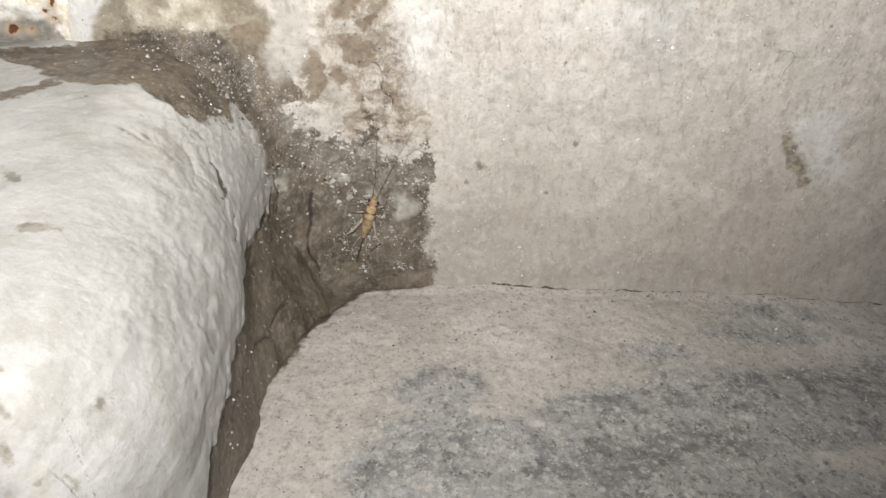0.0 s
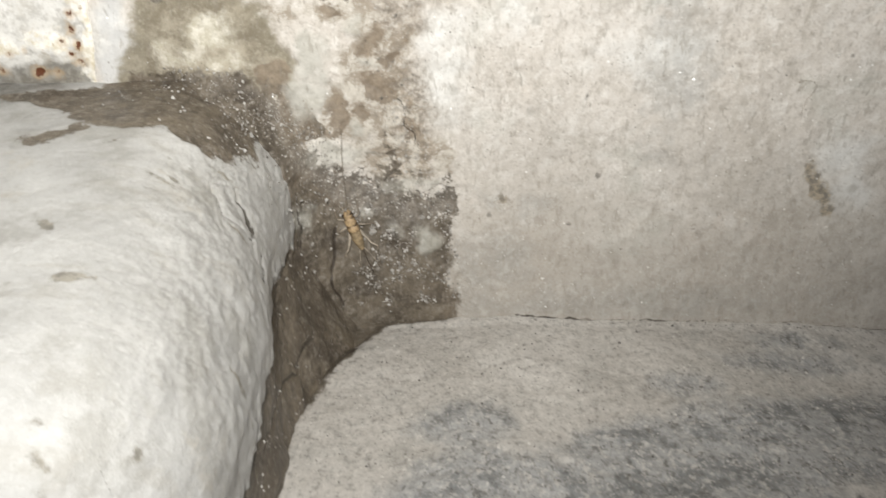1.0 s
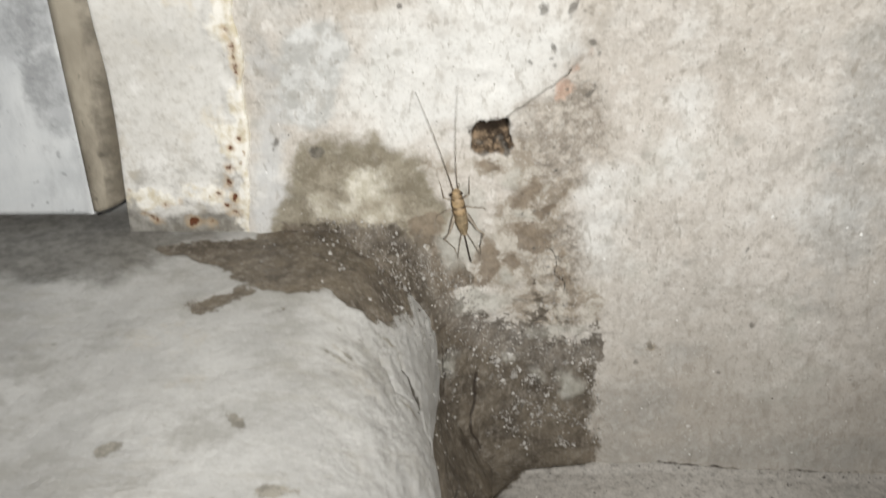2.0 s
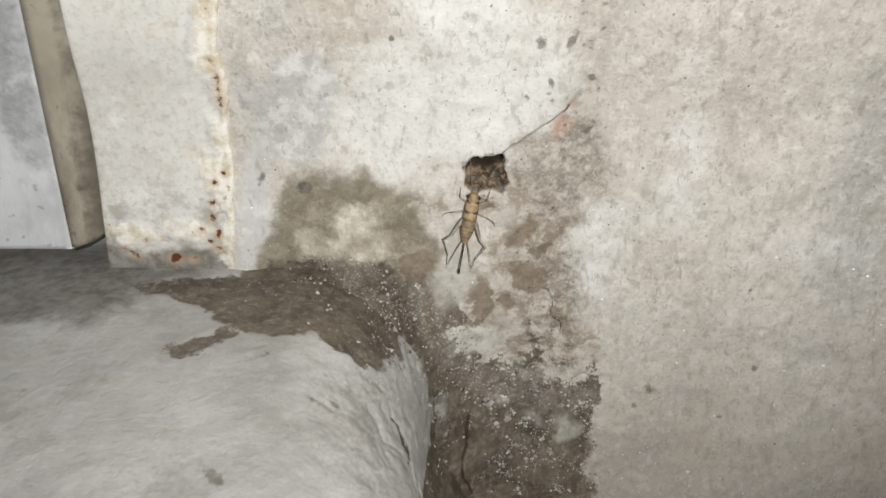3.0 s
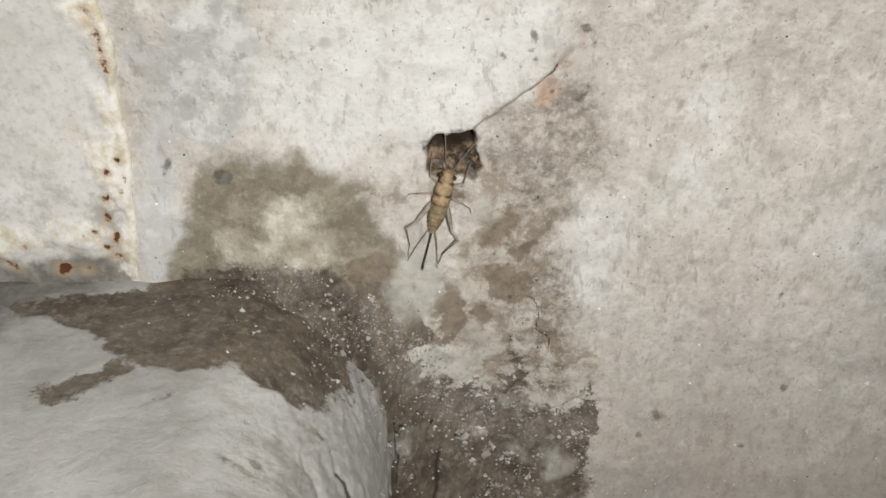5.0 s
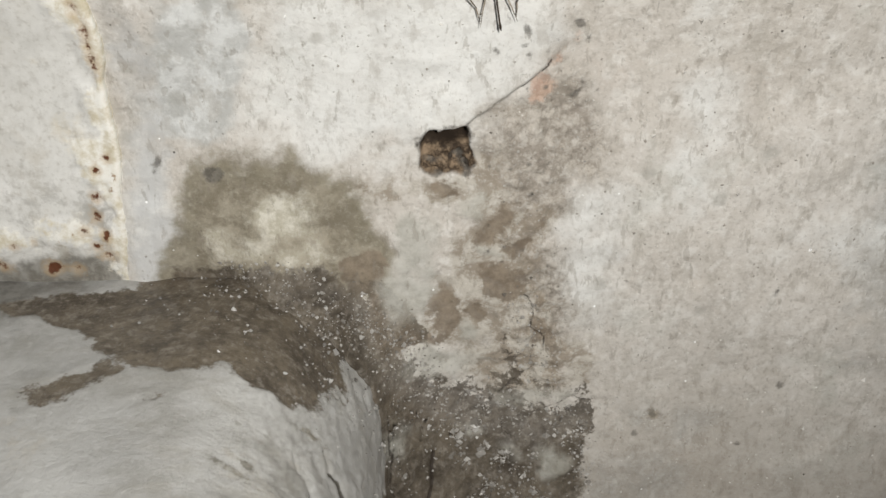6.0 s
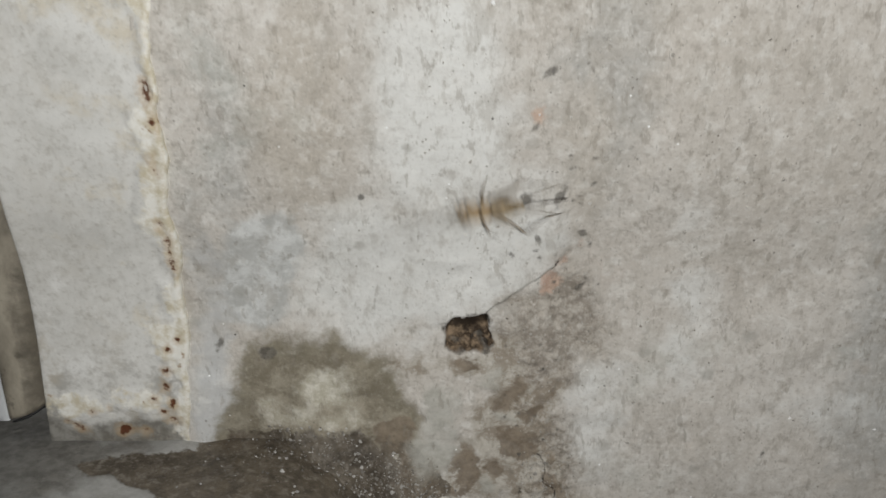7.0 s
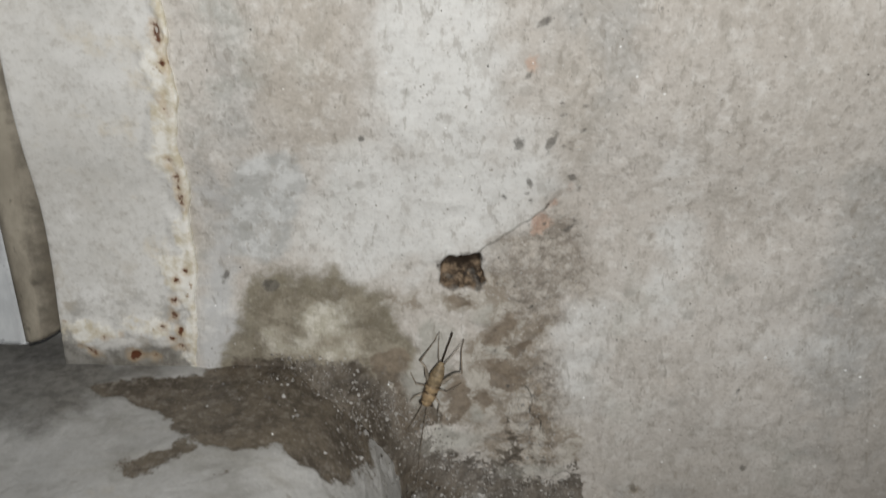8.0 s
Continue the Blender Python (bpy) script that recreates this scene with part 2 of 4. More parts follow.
def step_material():
    n = Nodes("whitewash_over_mortar")
    fine, mid = n.noise(230, 9, 0.72), n.noise(55, 8, 0.66)
    c = n.mix(n.ramp(n.noise(20, 5, 0.6), 0.34, 0.66), (0.42, 0.415, 0.40), (0.54, 0.535, 0.515))
    c = n.mix(n.ramp(mid, 0.50, 0.66, 0, 0.75), c, (0.35, 0.34, 0.315))
    c = n.mix(n.ramp(mid, 0.32, 0.45, 0.5, 0), c, (0.58, 0.575, 0.555))
    c = n.mix(n.ramp(fine, 0.54, 0.72, 0, 0.45), c, (0.40, 0.385, 0.355))
    c = n.mix(n.ramp(n.noise(38, 7, 0.7), 0.60, 0.70, 0, 0.5), c, (0.50, 0.46, 0.39))
    c = n.mix(n.ramp(n.noise(120, 7, 0.66, coord=n.stretched(0.35, 1, 1)), 0.53, 0.66, 0, 0.4), c, (0.37, 0.35, 0.31))   # brush strokes
    c = grained(n, c, 0.22, (0.27, 0.255, 0.225), (0.72, 0.715, 0.70))
    c = n.mix(n.ramp(n.wobble(n.attr("mark"), 1.3, 220), -0.3, 0.8, 0, 0.8), c, n.mix(n.ramp(fine, 0.42, 0.58), (0.30, 0.275, 0.225), (0.17, 0.155, 0.125)))
    # dirt on the step; the shade beside the door is in this colour too
    dirt_shade = n.ramp(n.wobble(n.attr("dirt_shade"), 11, 45), -5, 9, 0, 0.85)
    c = n.mix(dirt_shade, c, n.mix(n.ramp(fine, 0.4, 0.6), (0.22, 0.21, 0.188), (0.12, 0.112, 0.098)))
    speck = n.math("MULTIPLY", n.ramp(n.math("ADD", n.voronoi(110), n.math("MULTIPLY", n.noise(500, 3), 0.3)), 0.20, 0.27, 1, 0), n.ramp(n.noise(38, 4), 0.50, 0.58))
    c = n.mix(n.math("MULTIPLY", speck, 0.55), c, (0.26, 0.245, 0.21))
    damp = n.ramp(n.wobble(n.attr("damp"), 4.2, 85), -0.5, 0.9)
    dc = damp_colour(n, 1.2)
    dc = n.mix(n.ramp(n.noise(60, 7, 0.7), 0.52, 0.62, 0, 0.6), dc, (0.165, 0.135, 0.096))
    c = n.mix(damp, c, grained(n, dc, 0.35, (0.06, 0.05, 0.04), (0.36, 0.33, 0.285)))
    c = n.mix(n.ramp(n.wobble(n.attr("crack"), 0.3, 260), 0.06, 0.38, 0.9, 0), c, (0.06, 0.052, 0.04))
    h = n.math("ADD", n.math("MULTIPLY", fine, -1.0), n.math("MULTIPLY", n.noise(130, 6, 0.6, 0.5), n.ramp(damp, 0, 1, 1.3, 0.1)))
    return n.finish(c, n.ramp(damp, 0, 1, 0.6, 0.45), h, n.ramp(damp, 0, 1, 0.46, 0.24), 0.0012)


def floor_material():
    n = Nodes("rough_cement_floor")
    n.coord = n.stretched(1, 0.7, 1)                                                                 # trowelled away from the wall
    fine, mid = n.noise(300, 8, 0.74), n.noise(60, 8, 0.68)
    c = n.mix(n.ramp(n.noise(18, 5, 0.6), 0.32, 0.68), (0.45, 0.425, 0.39), (0.56, 0.535, 0.50))
    c = n.mix(n.ramp(mid, 0.50, 0.66, 0, 0.45), c, (0.37, 0.36, 0.335))
    c = n.mix(n.ramp(mid, 0.34, 0.46, 0.35, 0), c, (0.565, 0.545, 0.51))
    grey = n.ramp(n.wobble(n.attr("grey"), 9, 45), -6, 6)
    c = n.mix(n.math("MULTIPLY", grey, 0.72), c, (0.305, 0.313, 0.318))
    clump = n.ramp(n.math("MULTIPLY_ADD", n.ramp(n.wobble(n.attr("dark"), 6, 70), -4, 4), 0.09, n.noise(85, 9, 0.72)), 0.50, 0.60)
    gc = n.mix(n.ramp(n.noise(150, 7, 0.7), 0.36, 0.62), (0.105, 0.112, 0.114), (0.235, 0.24, 0.24))
    c = n.mix(n.math("MULTIPLY", n.math("MULTIPLY", grey, clump), 0.72), c, gc)
    c = n.mix(n.ramp(fine, 0.55, 0.68, 0, 0.45), c, (0.22, 0.205, 0.185))
    grit = n.math("MULTIPLY", n.ramp(n.noise(460, 5, 0.66), 0.53, 0.60), n.ramp(n.noise(75, 5, 0.65), 0.42, 0.55))
    c = n.mix(n.math("MULTIPLY", grit, n.ramp(grey, 0, 1, 0.25, 0.7)), c, (0.55, 0.525, 0.49))
    c = n.mix(n.math("MULTIPLY", n.ramp(n.noise(400, 5, 0.66, 0.4), 0.56, 0.64), n.ramp(grey, 0, 1, 0.2, 0.7)), c, (0.10, 0.095, 0.085))
    c = grained(n, c, 0.62, (0.16, 0.148, 0.132), (0.70, 0.67, 0.62))
    damp = n.ramp(n.wobble(n.attr("damp"), 3.4, 85), -0.6, 1.4)
    c = n.mix(damp, c, damp_colour(n))
    pits = n.math("MULTIPLY", n.ramp(n.math("ADD", n.voronoi(300), n.math("MULTIPLY", n.noise(700, 2), 0.16)), 0.13, 0.20, 1, 0), n.ramp(n.noise(60, 3), 0.50, 0.6))
    c = n.mix(n.math("MULTIPLY", pits, 0.8), c, (0.09, 0.08, 0.07))
    h = n.math("ADD", n.math("MULTIPLY", fine, -0.7), n.math("MULTIPLY", grit, 0.4))
    return n.finish(c, 0.75, n.math("SUBTRACT", h, n.math("MULTIPLY", pits, 0.6)), 0.12, 0.0012)


# ---- large structure: sheets with a fine middle ----
def spread(lo, a, b, hi, fine, coarse=9):
    """Grid lines: fine from a to b, wider and wider out to lo and hi."""
    mid = np.linspace(a, b, int(round((b - a) / fine)) + 1)
    left = a - (a - lo) * np.linspace(1, 0, coarse, endpoint=False) ** 2.5 if lo < a else []
    right = b + (hi - b) * np.linspace(0, 1, coarse + 1)[1:] ** 2.5 if hi > b else []
    return np.concatenate([left, mid, right])


def sheet(name, points, nu, nv, mat, fields, flip=False):
    """A mesh from a grid of computed points, with named outline fields on its vertices."""
    idx = np.arange(nu * nv).reshape(nu, nv)
    quads = np.stack([idx[:-1, :-1], idx[1:, :-1], idx[1:, 1:], idx[:-1, 1:]], -1).reshape(-1, 4)
    if flip:
        quads = quads[:, ::-1]
    me = bpy.data.meshes.new(name)
    me.from_pydata(points.reshape(-1, 3).tolist(), [], quads.tolist())
    me.polygons.foreach_set("use_smooth", [True] * len(me.polygons))
    for key, values in fields.items():
        me.attributes.new(key, "FLOAT", "POINT").data.foreach_set("value", np.ascontiguousarray(values, np.float32).ravel())
    me.materials.append(mat)
    return new(name, me)


DAMP_WALL = [(-62, -3), (-30, -4), (-16, -7), (-12, -15), (-4.5, -26), (0, -36), (4, -44), (14, -46), (21, -42), (30, -53), (41, -50), (46, -53), (45, -75), (44, -88),
             (48, -94), (47.5, -116), (31, -118), (18, -120), (8, -124), (-20, -130)]
MOULD = [(-66, -6), (-63, 4), (-59.5, 12), (-57, 21), (-49, 25), (-36.5, 27), (-26, 26), (-17.5, 22.5), (-11.5, 16), (-9.5, 9.5), (-8.5, 2), (-8, -6), (-14, -13), (-32, -20), (-50, -20), (-64, -15)]
BLUE = [(-64, 36), (-62, 56), (-57, 65), (-48, 66), (-37.5, 64), (-38, 55), (-40, 46), (-44, 33), (-52, 29)]
ROUGH = [(12, 32), (33, 51), (43, 44), (47, 25), (34, 7), (40, -20), (44, -50), (22, -42), (24, -10), (22, 12), (14, 23)]
HOLE = [(0.5, 27.8), (1.1, 30.8), (3.1, 32.3), (6.8, 33.0), (12.4, 34.0), (13.7, 29.2), (14.2, 24.6), (12.6, 21.0), (9.2, 21.4), (4.1, 21.0), (0.8, 23)]
SPLIT = [(12.4, 34), (15.5, 36.3), (21.8, 41), (26.5, 44.5), (30.5, 48), (32, 51), (33.8, 54)]


COAT = [(-75, 60), (-75, 26), (-33, 27), (-14, 24), (1, 31), (12.6, 34), (15.5, 36.3), (21.8, 41), (26.5, 44.5), (30.5, 48), (33.8, 54), (44, 75), (48, 130), (40, 220), (-75, 220)]
LIP = [(3, 32), (7, 33), (12.6, 34), (21.8, 41), (30.5, 48), (33.8, 54)]


def lean(z, low, slope):
    """x (mm) of an upright edge that leans a little with the old frame."""
    return low + slope * np.clip(z, -10, 160)


def wall_fields(mx, mz):
    """Depth of the wall's face (mm) and the outline fields of its stains, over x and z in millimetres."""
    f = {}
    proud = np.interp(mx, [-90, -50, 15], [6.0, 5.5, 0.0])                                # towards the door the wall stands forward
    true_x, true_z = mx, mz
    reach = np.hypot(np.clip(mx + 46 + narrowing(mx, 0.0), 0, None), np.clip(mz + 46, 0, None)) - 42      # mortar drawn round into the step
    fillet = 15.0 * np.exp(-np.clip(reach, 0, None) / (7.0 + 3.0 * step01(mz, -40, -95))) * step01(mx, -52, -24)
    mx, mz = mx - 0.25 * proud - 0.05 * fillet, mz - 0.42 * proud - 0.52 * fillet
    wob = rough_noise(mx, mz, 6.0, 31, 3)
    f["damp"] = damp = inside(mx, mz, DAMP_WALL)
    flat_x, flat_z = mx, mz
    mx, mz = mx + 2.2 * rough_noise(mx, mz, 8, 131, 4), mz + 2.2 * rough_noise(mx, mz, 8, 151, 4)   # uneven outlines
    f["mould"] = inside(mx, mz, MOULD)
    f["rough"] = rough = inside(mx, mz, ROUGH)
    f["hole"] = hole = inside(flat_x, flat_z, HOLE) + 0.6 * wob + 0.5 * rough_noise(flat_x, flat_z, 2.4, 161, 3)
    f["brown"] = union(blob(mx, mz, 5.0, -18.5, 2.5, 6.0), blob(mx, mz, 20.5, -10.5, 5.6, 5.6, 20), blob(mx, mz, 26.6, 0.6, 5.0, 3.6, 30), blob(mx, mz, 13.4, -18, 5, 3.4, 40),
                       blob(mx, mz, 17.9, 7.1, 4.0, 7.4, -20), blob(mx, mz, -9.2, -22.5, 2.6, 6.5, 20), blob(mx, mz, -5, -28, 4.5, 1.3), blob(mx, mz, 25, -21, 2.6, 3),
                       blob(mx, mz, -15, -5.8, 5, 5), blob(mx, mz, 15.5, 14, 2.2, 4), blob(mx, mz, 6, 18.6, 7, 2.4), blob(mx, mz, 31, -26, 2.2, 5, 10))
    f["haze"] = union(blob(mx, mz, 17, -7, 13, 24, -15), blob(mx, mz, 5, 17.0, 11, 6), blob(mx, mz, 15, 16, 9, 11), blob(mx, mz, -7, 17, 8, 3.5, 15), blob(mx, mz, 30, -34, 10, 18), blob(mx, mz, -9, -22, 6, 10), blob(mx, mz, 8, -26, 12, 3), blob(mx, mz, 28, -36, 18, 12))
    f["lime"] = lime = union(blob(mx, mz, 5.8, -35.2, 11, 5.5), blob(mx, mz, -5, -13, 6, 8), blob(mx, mz, 36, -72, 5.2, 6), blob(mx, mz, 32, -47.6, 9, 2.2),
                             blob(mx, mz, 13, -59, 3.2, 3), blob(mx, mz, 24, -66, 2.4, 2), blob(mx, mz, 11, -24, 3, 3), blob(mx, mz, 11.5, 12, 4.4, 3.4, 40), blob(mx, mz, 18.8, -1.1, 4.2, 2.2, -20),
                             blob(mx, mz, -8, -61, 4, 6), blob(mx, mz, -1.5, 2, 6, 9))
    f["bloom"] = union(blob(mx, mz, -32, 11.5, 9.5, 6), blob(mx, mz, -45, 1.5, 6.5, 3.2, -30), blob(mx, mz, -25, -2, 5, 2))
    f["blue"] = inside(mx, mz, BLUE)
    f["pale"] = union(blob(mx, mz, -8, 47, 36, 22, 10), blob(mx, mz, 2, 88, 20, 34), blob(mx, mz, 45, -4, 8, 16),
                      blob(mx, mz, 184, -40, 11, 10), blob(mx, mz, 112, 2, 24, 8) - 2, blob(mx, mz, 190, -53, 7, 9), blob(mx, mz, 66, 30, 7, 30) - 2,
                      blob(mx, mz, -69 + 0.05 * mz, 10, 4.0, 24), blob(mx, mz, 24, 62, 7, 14))
    f["grey"] = union(blob(mx, mz, -58, 84, 8, 30), blob(mx, mz, 34, 100, 7, 12), blob(mx, mz, 75, -60, 12, 4, 20), blob(mx, mz, 100, -99, 110, 8),
                      blob(mx, mz, 62, -57, 4, 3), blob(mx, mz, 43, 100, 9, 30), blob(mx, mz, 120, 20, 14, 60), blob(mx, mz, -66, 60, 5, 30), blob(mx, mz, 60, -80, 16, 14))
    f["warm"] = union(blob(mx, mz, -38, 92, 15, 30), blob(mx, mz, 38, 84, 7, 26))
    f["filler"] = union(blob(mx, mz, -68 + 0.06 * mz, 14, 4.6, 34), blob(mx, mz, -65, 4, 6.5, 12))
    mx, mz = flat_x, flat_z
    f["brick"] = union(blob(mx, mz, 29.6, 43.2, 2.7, 4.0, -30), blob(mx, mz, 32.6, 49.4, 0.9, 3.0, -30), blob(mx, mz, 25.0, 91, 1.6, 2.6, 20)) + 0.6 * wob
    f["spot"] = union(blob(mx, mz, -63.5, 25.5, 1.2, 1.9), blob(mx, mz, -50, 22, 2.4, 1.8), blob(mx, mz, 22.5, 69, 1.3, 1.6), blob(mx, mz, 31, 70, 0.9, 2.6, -25),
                      blob(mx, mz, 37, 58, 1.1, 1.2), blob(mx, mz, -20, 70, 0.8, 0.8),
                      blob(mx, mz, 37, 41, 2.4, 0.7, 40), blob(mx, mz, 39, 44, 0.8, 1.6), blob(mx, mz, 27, 101, 2.6, 1.0, 20),
                      blob(mx, mz, 58.8, -60.4, 0.6, 0.7), blob(mx, mz, 88.2, -65.1, 0.5, 0.5), blob(mx, mz, 22.9, 22.4, 0.6, 0.5), 
                      blob(mx, mz, 98.4, -46, 0.9, 0.7), blob(mx, mz, 121.4, -33.7, 0.5, 0.6), blob(mx, mz, 134.7, -67.7, 0.7, 0.5), blob(mx, mz, 192.9, -17.5, 0.6, 1.0), blob(mx, mz, 179, -1.2, 0.6, 0.6),
                      blob(mx, mz, 92, -14, 0.7, 1.0), blob(mx, mz, 25.9, 57.1, 0.6, 1.4, 20)) + 0.5 * wob
    pit = union(blob(mx, mz, 3.4, 24.8, 1.8, 0.9), blob(mx, mz, 9.9, 25.8, 1.7, 1.4, 20), blob(mx, mz, 11.4, 23.6, 0.9, 1.3, 20), blob(mx, mz, 12.3, 21.8, 0.8, 1.1), blob(mx, mz, 5.5, 21.6, 0.8, 0.5)) + 0.4 * wob
    f["spot"] = union(f["spot"], pit)
    chips = np.random.RandomState(77)
    for k in range(56):                                                                  # small chips gone along the edge of the coat
        cx, cz = (chips.normal(34, 7), chips.uniform(50, 120)) if k < 36 else (chips.normal(30, 8), chips.uniform(-6, 46))
        f["spot"] = union(f["spot"], blob(mx, mz, cx, cz, chips.uniform(0.2, 0.55), chips.uniform(0.2, 0.55), chips.uniform(-60, 60)))
    # where shade under the hole's upper rim is put into the colour
    f["hole_shade"] = np.minimum(hole + 0.4, mz - 28.4 - 0.12 * (mx - 7) + 1.0 * wob)
    f["crumble"] = step01(inside(mx, mz, [(-20, -12), (-9, -9), (-1, -19), (4, -30), (14, -30), (22, -10), (30, 4), (40, -12), (42, -40), (50, -50), (50, -62), (30, -66), (0, -56), (-12, -44)]), -4, 8)
    # grows downwards: real grime plus painted shade near the floor
    f["grime_shade"] = (-25 - mz) * step01(mx, 30, 46) - 20 * (mx < 30)
    f["smear"] = union(blob(mx, mz, 178, -51.5, 3.6, 11.5, 27), blob(mx, mz, 174, -43, 2.6, 2.4), blob(mx, mz, 183, -61, 3.4, 3.0), blob(mx, mz, 62.8, -54.5, 3.6, 1.9, -15)) + 0.6 * wob
    crack = np.minimum(near_line(mx + 0.8 * wob, mz + 0.8 * wob, SPLIT) + 0.16 + 0.5 * step01(value_noise(mx, mz, 4, 97), -0.1, 0.4),
                       near_line(mx + 0.5 * wob, mz, [(1.0, -66), (0.8, -74), (-0.7, -83), (-0.6, -90), (2.1, -98)]) - 0.12)
    crack = np.minimum(crack, near_line(mx + 0.7 * wob, mz, [(-10.8, -52), (-10.6, -62), (-11, -75), (-11.3, -92)]) + 0.12)
    crack = np.minimum(crack, near_line(mx + wob, mz + wob, [(31, -36), (29, -39), (24, -43), (20.5, -47), (19.5, -53), (22, -60), (25, -66), (24, -74)]) + 0.22 + 0.3 * step01(value_noise(mx, mz, 4, 98), 0.0, 0.5))
    crack = np.minimum(crack, near_line(mx + 1.4 * wob, mz + wob, [(27, -14), (30, -20), (28.5, -25), (32, -29), (31, -36)]) + 0.14)
    crack = np.minimum(crack, near_line(mx + 0.4 * wob, mz, [(53, 112), (52.5, 60), (54, 10), (55, -14)]) + 0.42)
    crack = np.minimum(crack, near_line(mx + wob, mz + wob, [(-8, -34), (-9.5, -55), (-8, -70)]) + 0.35)
    crack = np.minimum(crack, near_line(mx + wob, mz + wob, [(45, -50), (41, -48), (38, -50), (33, -53), (27, -50)]) + 0.24)
    mx, mz = true_x, true_z
    y = wall_y(mz / 1000) * 1000 - proud
    y = y + rough_noise(mx, mz, 40, 11, 4) * 0.8 + rough_noise(mx, mz, 5, 21, 3) * 0.16
    y -= 0.5 * step01(rough_noise(mx, mz, 30, 61, 3), 0.0, 0.5)                          # trowelled layers
    lip = np.exp(-(near_line(mx, mz, LIP) / 14) ** 2) * step01(mx, -4, 4) * step01(mx, 36, 29)
    y -= 1.7 * step01(inside(mx, mz, COAT) + 0.5 * wob, -0.5, 0.9) * lip                  # the upper coat ends in a lip
    y -= 1.2 * step01(mx - 51 + 1.5 * wob, -4, 5)                                         # the neighbouring coat
    y -= 1.3 * np.exp(-((mx + 68 - 0.05 * mz) / 4.5) ** 2) * step01(mz, 60, 10)           # filler run along the door frame
    y += step01(rough, -1, 3) * rough_noise(mx, mz, 3.2, 41, 3) * 0.55
    y += step01(damp, -1, 2) * (0.4 + rough_noise(mx, mz, 4.5, 51, 3) * 0.5)
    y -= step01(lime, -1, 2) * 0.5
    y += f["crumble"] * rough_noise(mx, mz, 2.8, 46, 3) * 0.45
    y += 4.0 * step01(-71.6 - mx, 3.0, 6.0)                              # it runs in behind the door frame
    y += step01(hole, -0.2, 1.2) * (2.4 + 8 * step01(mz + wob, 28.5, 32)) + step01(hole, 0, 1) * rough_noise(mx, mz, 2.4, 71, 3) * 1.7
    y += step01(pit, -0.3, 0.8) * 3.0
    y += 0.8 * step01(crack, 0.7, 0.2)
    y -= fillet * (1 + 0.12 * wob)
    base = floor_height(mx, wall_y(-0.102) * 1000)
    joint = np.abs(mz - base - 0.5 - 0.9 * wob) * 1.3 + 4 * step01(mx, 70, 63) + 0.15 * step01(mx, 108, 150) + 0.3 * step01(value_noise(mx, mz, 5, 99), 0.0, 0.5) - 0.05
    f["crack"] = np.minimum(crack, joint)
    return y, f


def build_wall():
    xs = np.concatenate([[-0.079], spread(-0.079, -0.079, 0.255, 1.4, 0.00062)])
    zs = spread(-0.20, -0.128, 0.150, 2.4, 0.00062)
    gx, gz = np.meshgrid(xs, zs, indexing="ij")
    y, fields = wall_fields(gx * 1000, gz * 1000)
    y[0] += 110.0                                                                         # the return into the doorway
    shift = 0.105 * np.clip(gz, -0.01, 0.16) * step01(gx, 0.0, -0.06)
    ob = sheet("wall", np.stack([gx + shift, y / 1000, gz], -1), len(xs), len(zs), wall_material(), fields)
    return tagged(ob, "old cream plastered wall with damp and mould stains", "wall", kind="structure")


def floor_height(mx, my):
    """Height (mm) of the cement floor without its finest grain."""
    mx, my = np.asarray(mx, float), np.asarray(my, float)
    return floor_z(my / 1000) * 1000 + rough_noise(mx, my, 45, 15, 4) * 1.1 - 0.06 * np.clip(mx - 60, 0, 260) + 2.0 * step01(my, -50, 4) * step01(mx, 40, 70) 


def narrowing(mx, my):
    """How far (mm) the step's outer side draws in towards the wall."""
    return 7.0 * step01(my, -95, -45) * step01(mx, -70, -12)


def step_top(mx, my):
    """Height (mm) of the doorstep's stained top, rounded off towards its side."""
    over = max(0.0, mx + float(narrowing(mx + 5.0, my)) + 46.0)
    return -46.0 + math.sqrt(max(42.0 ** 2 - over ** 2, 0)) - 0.2


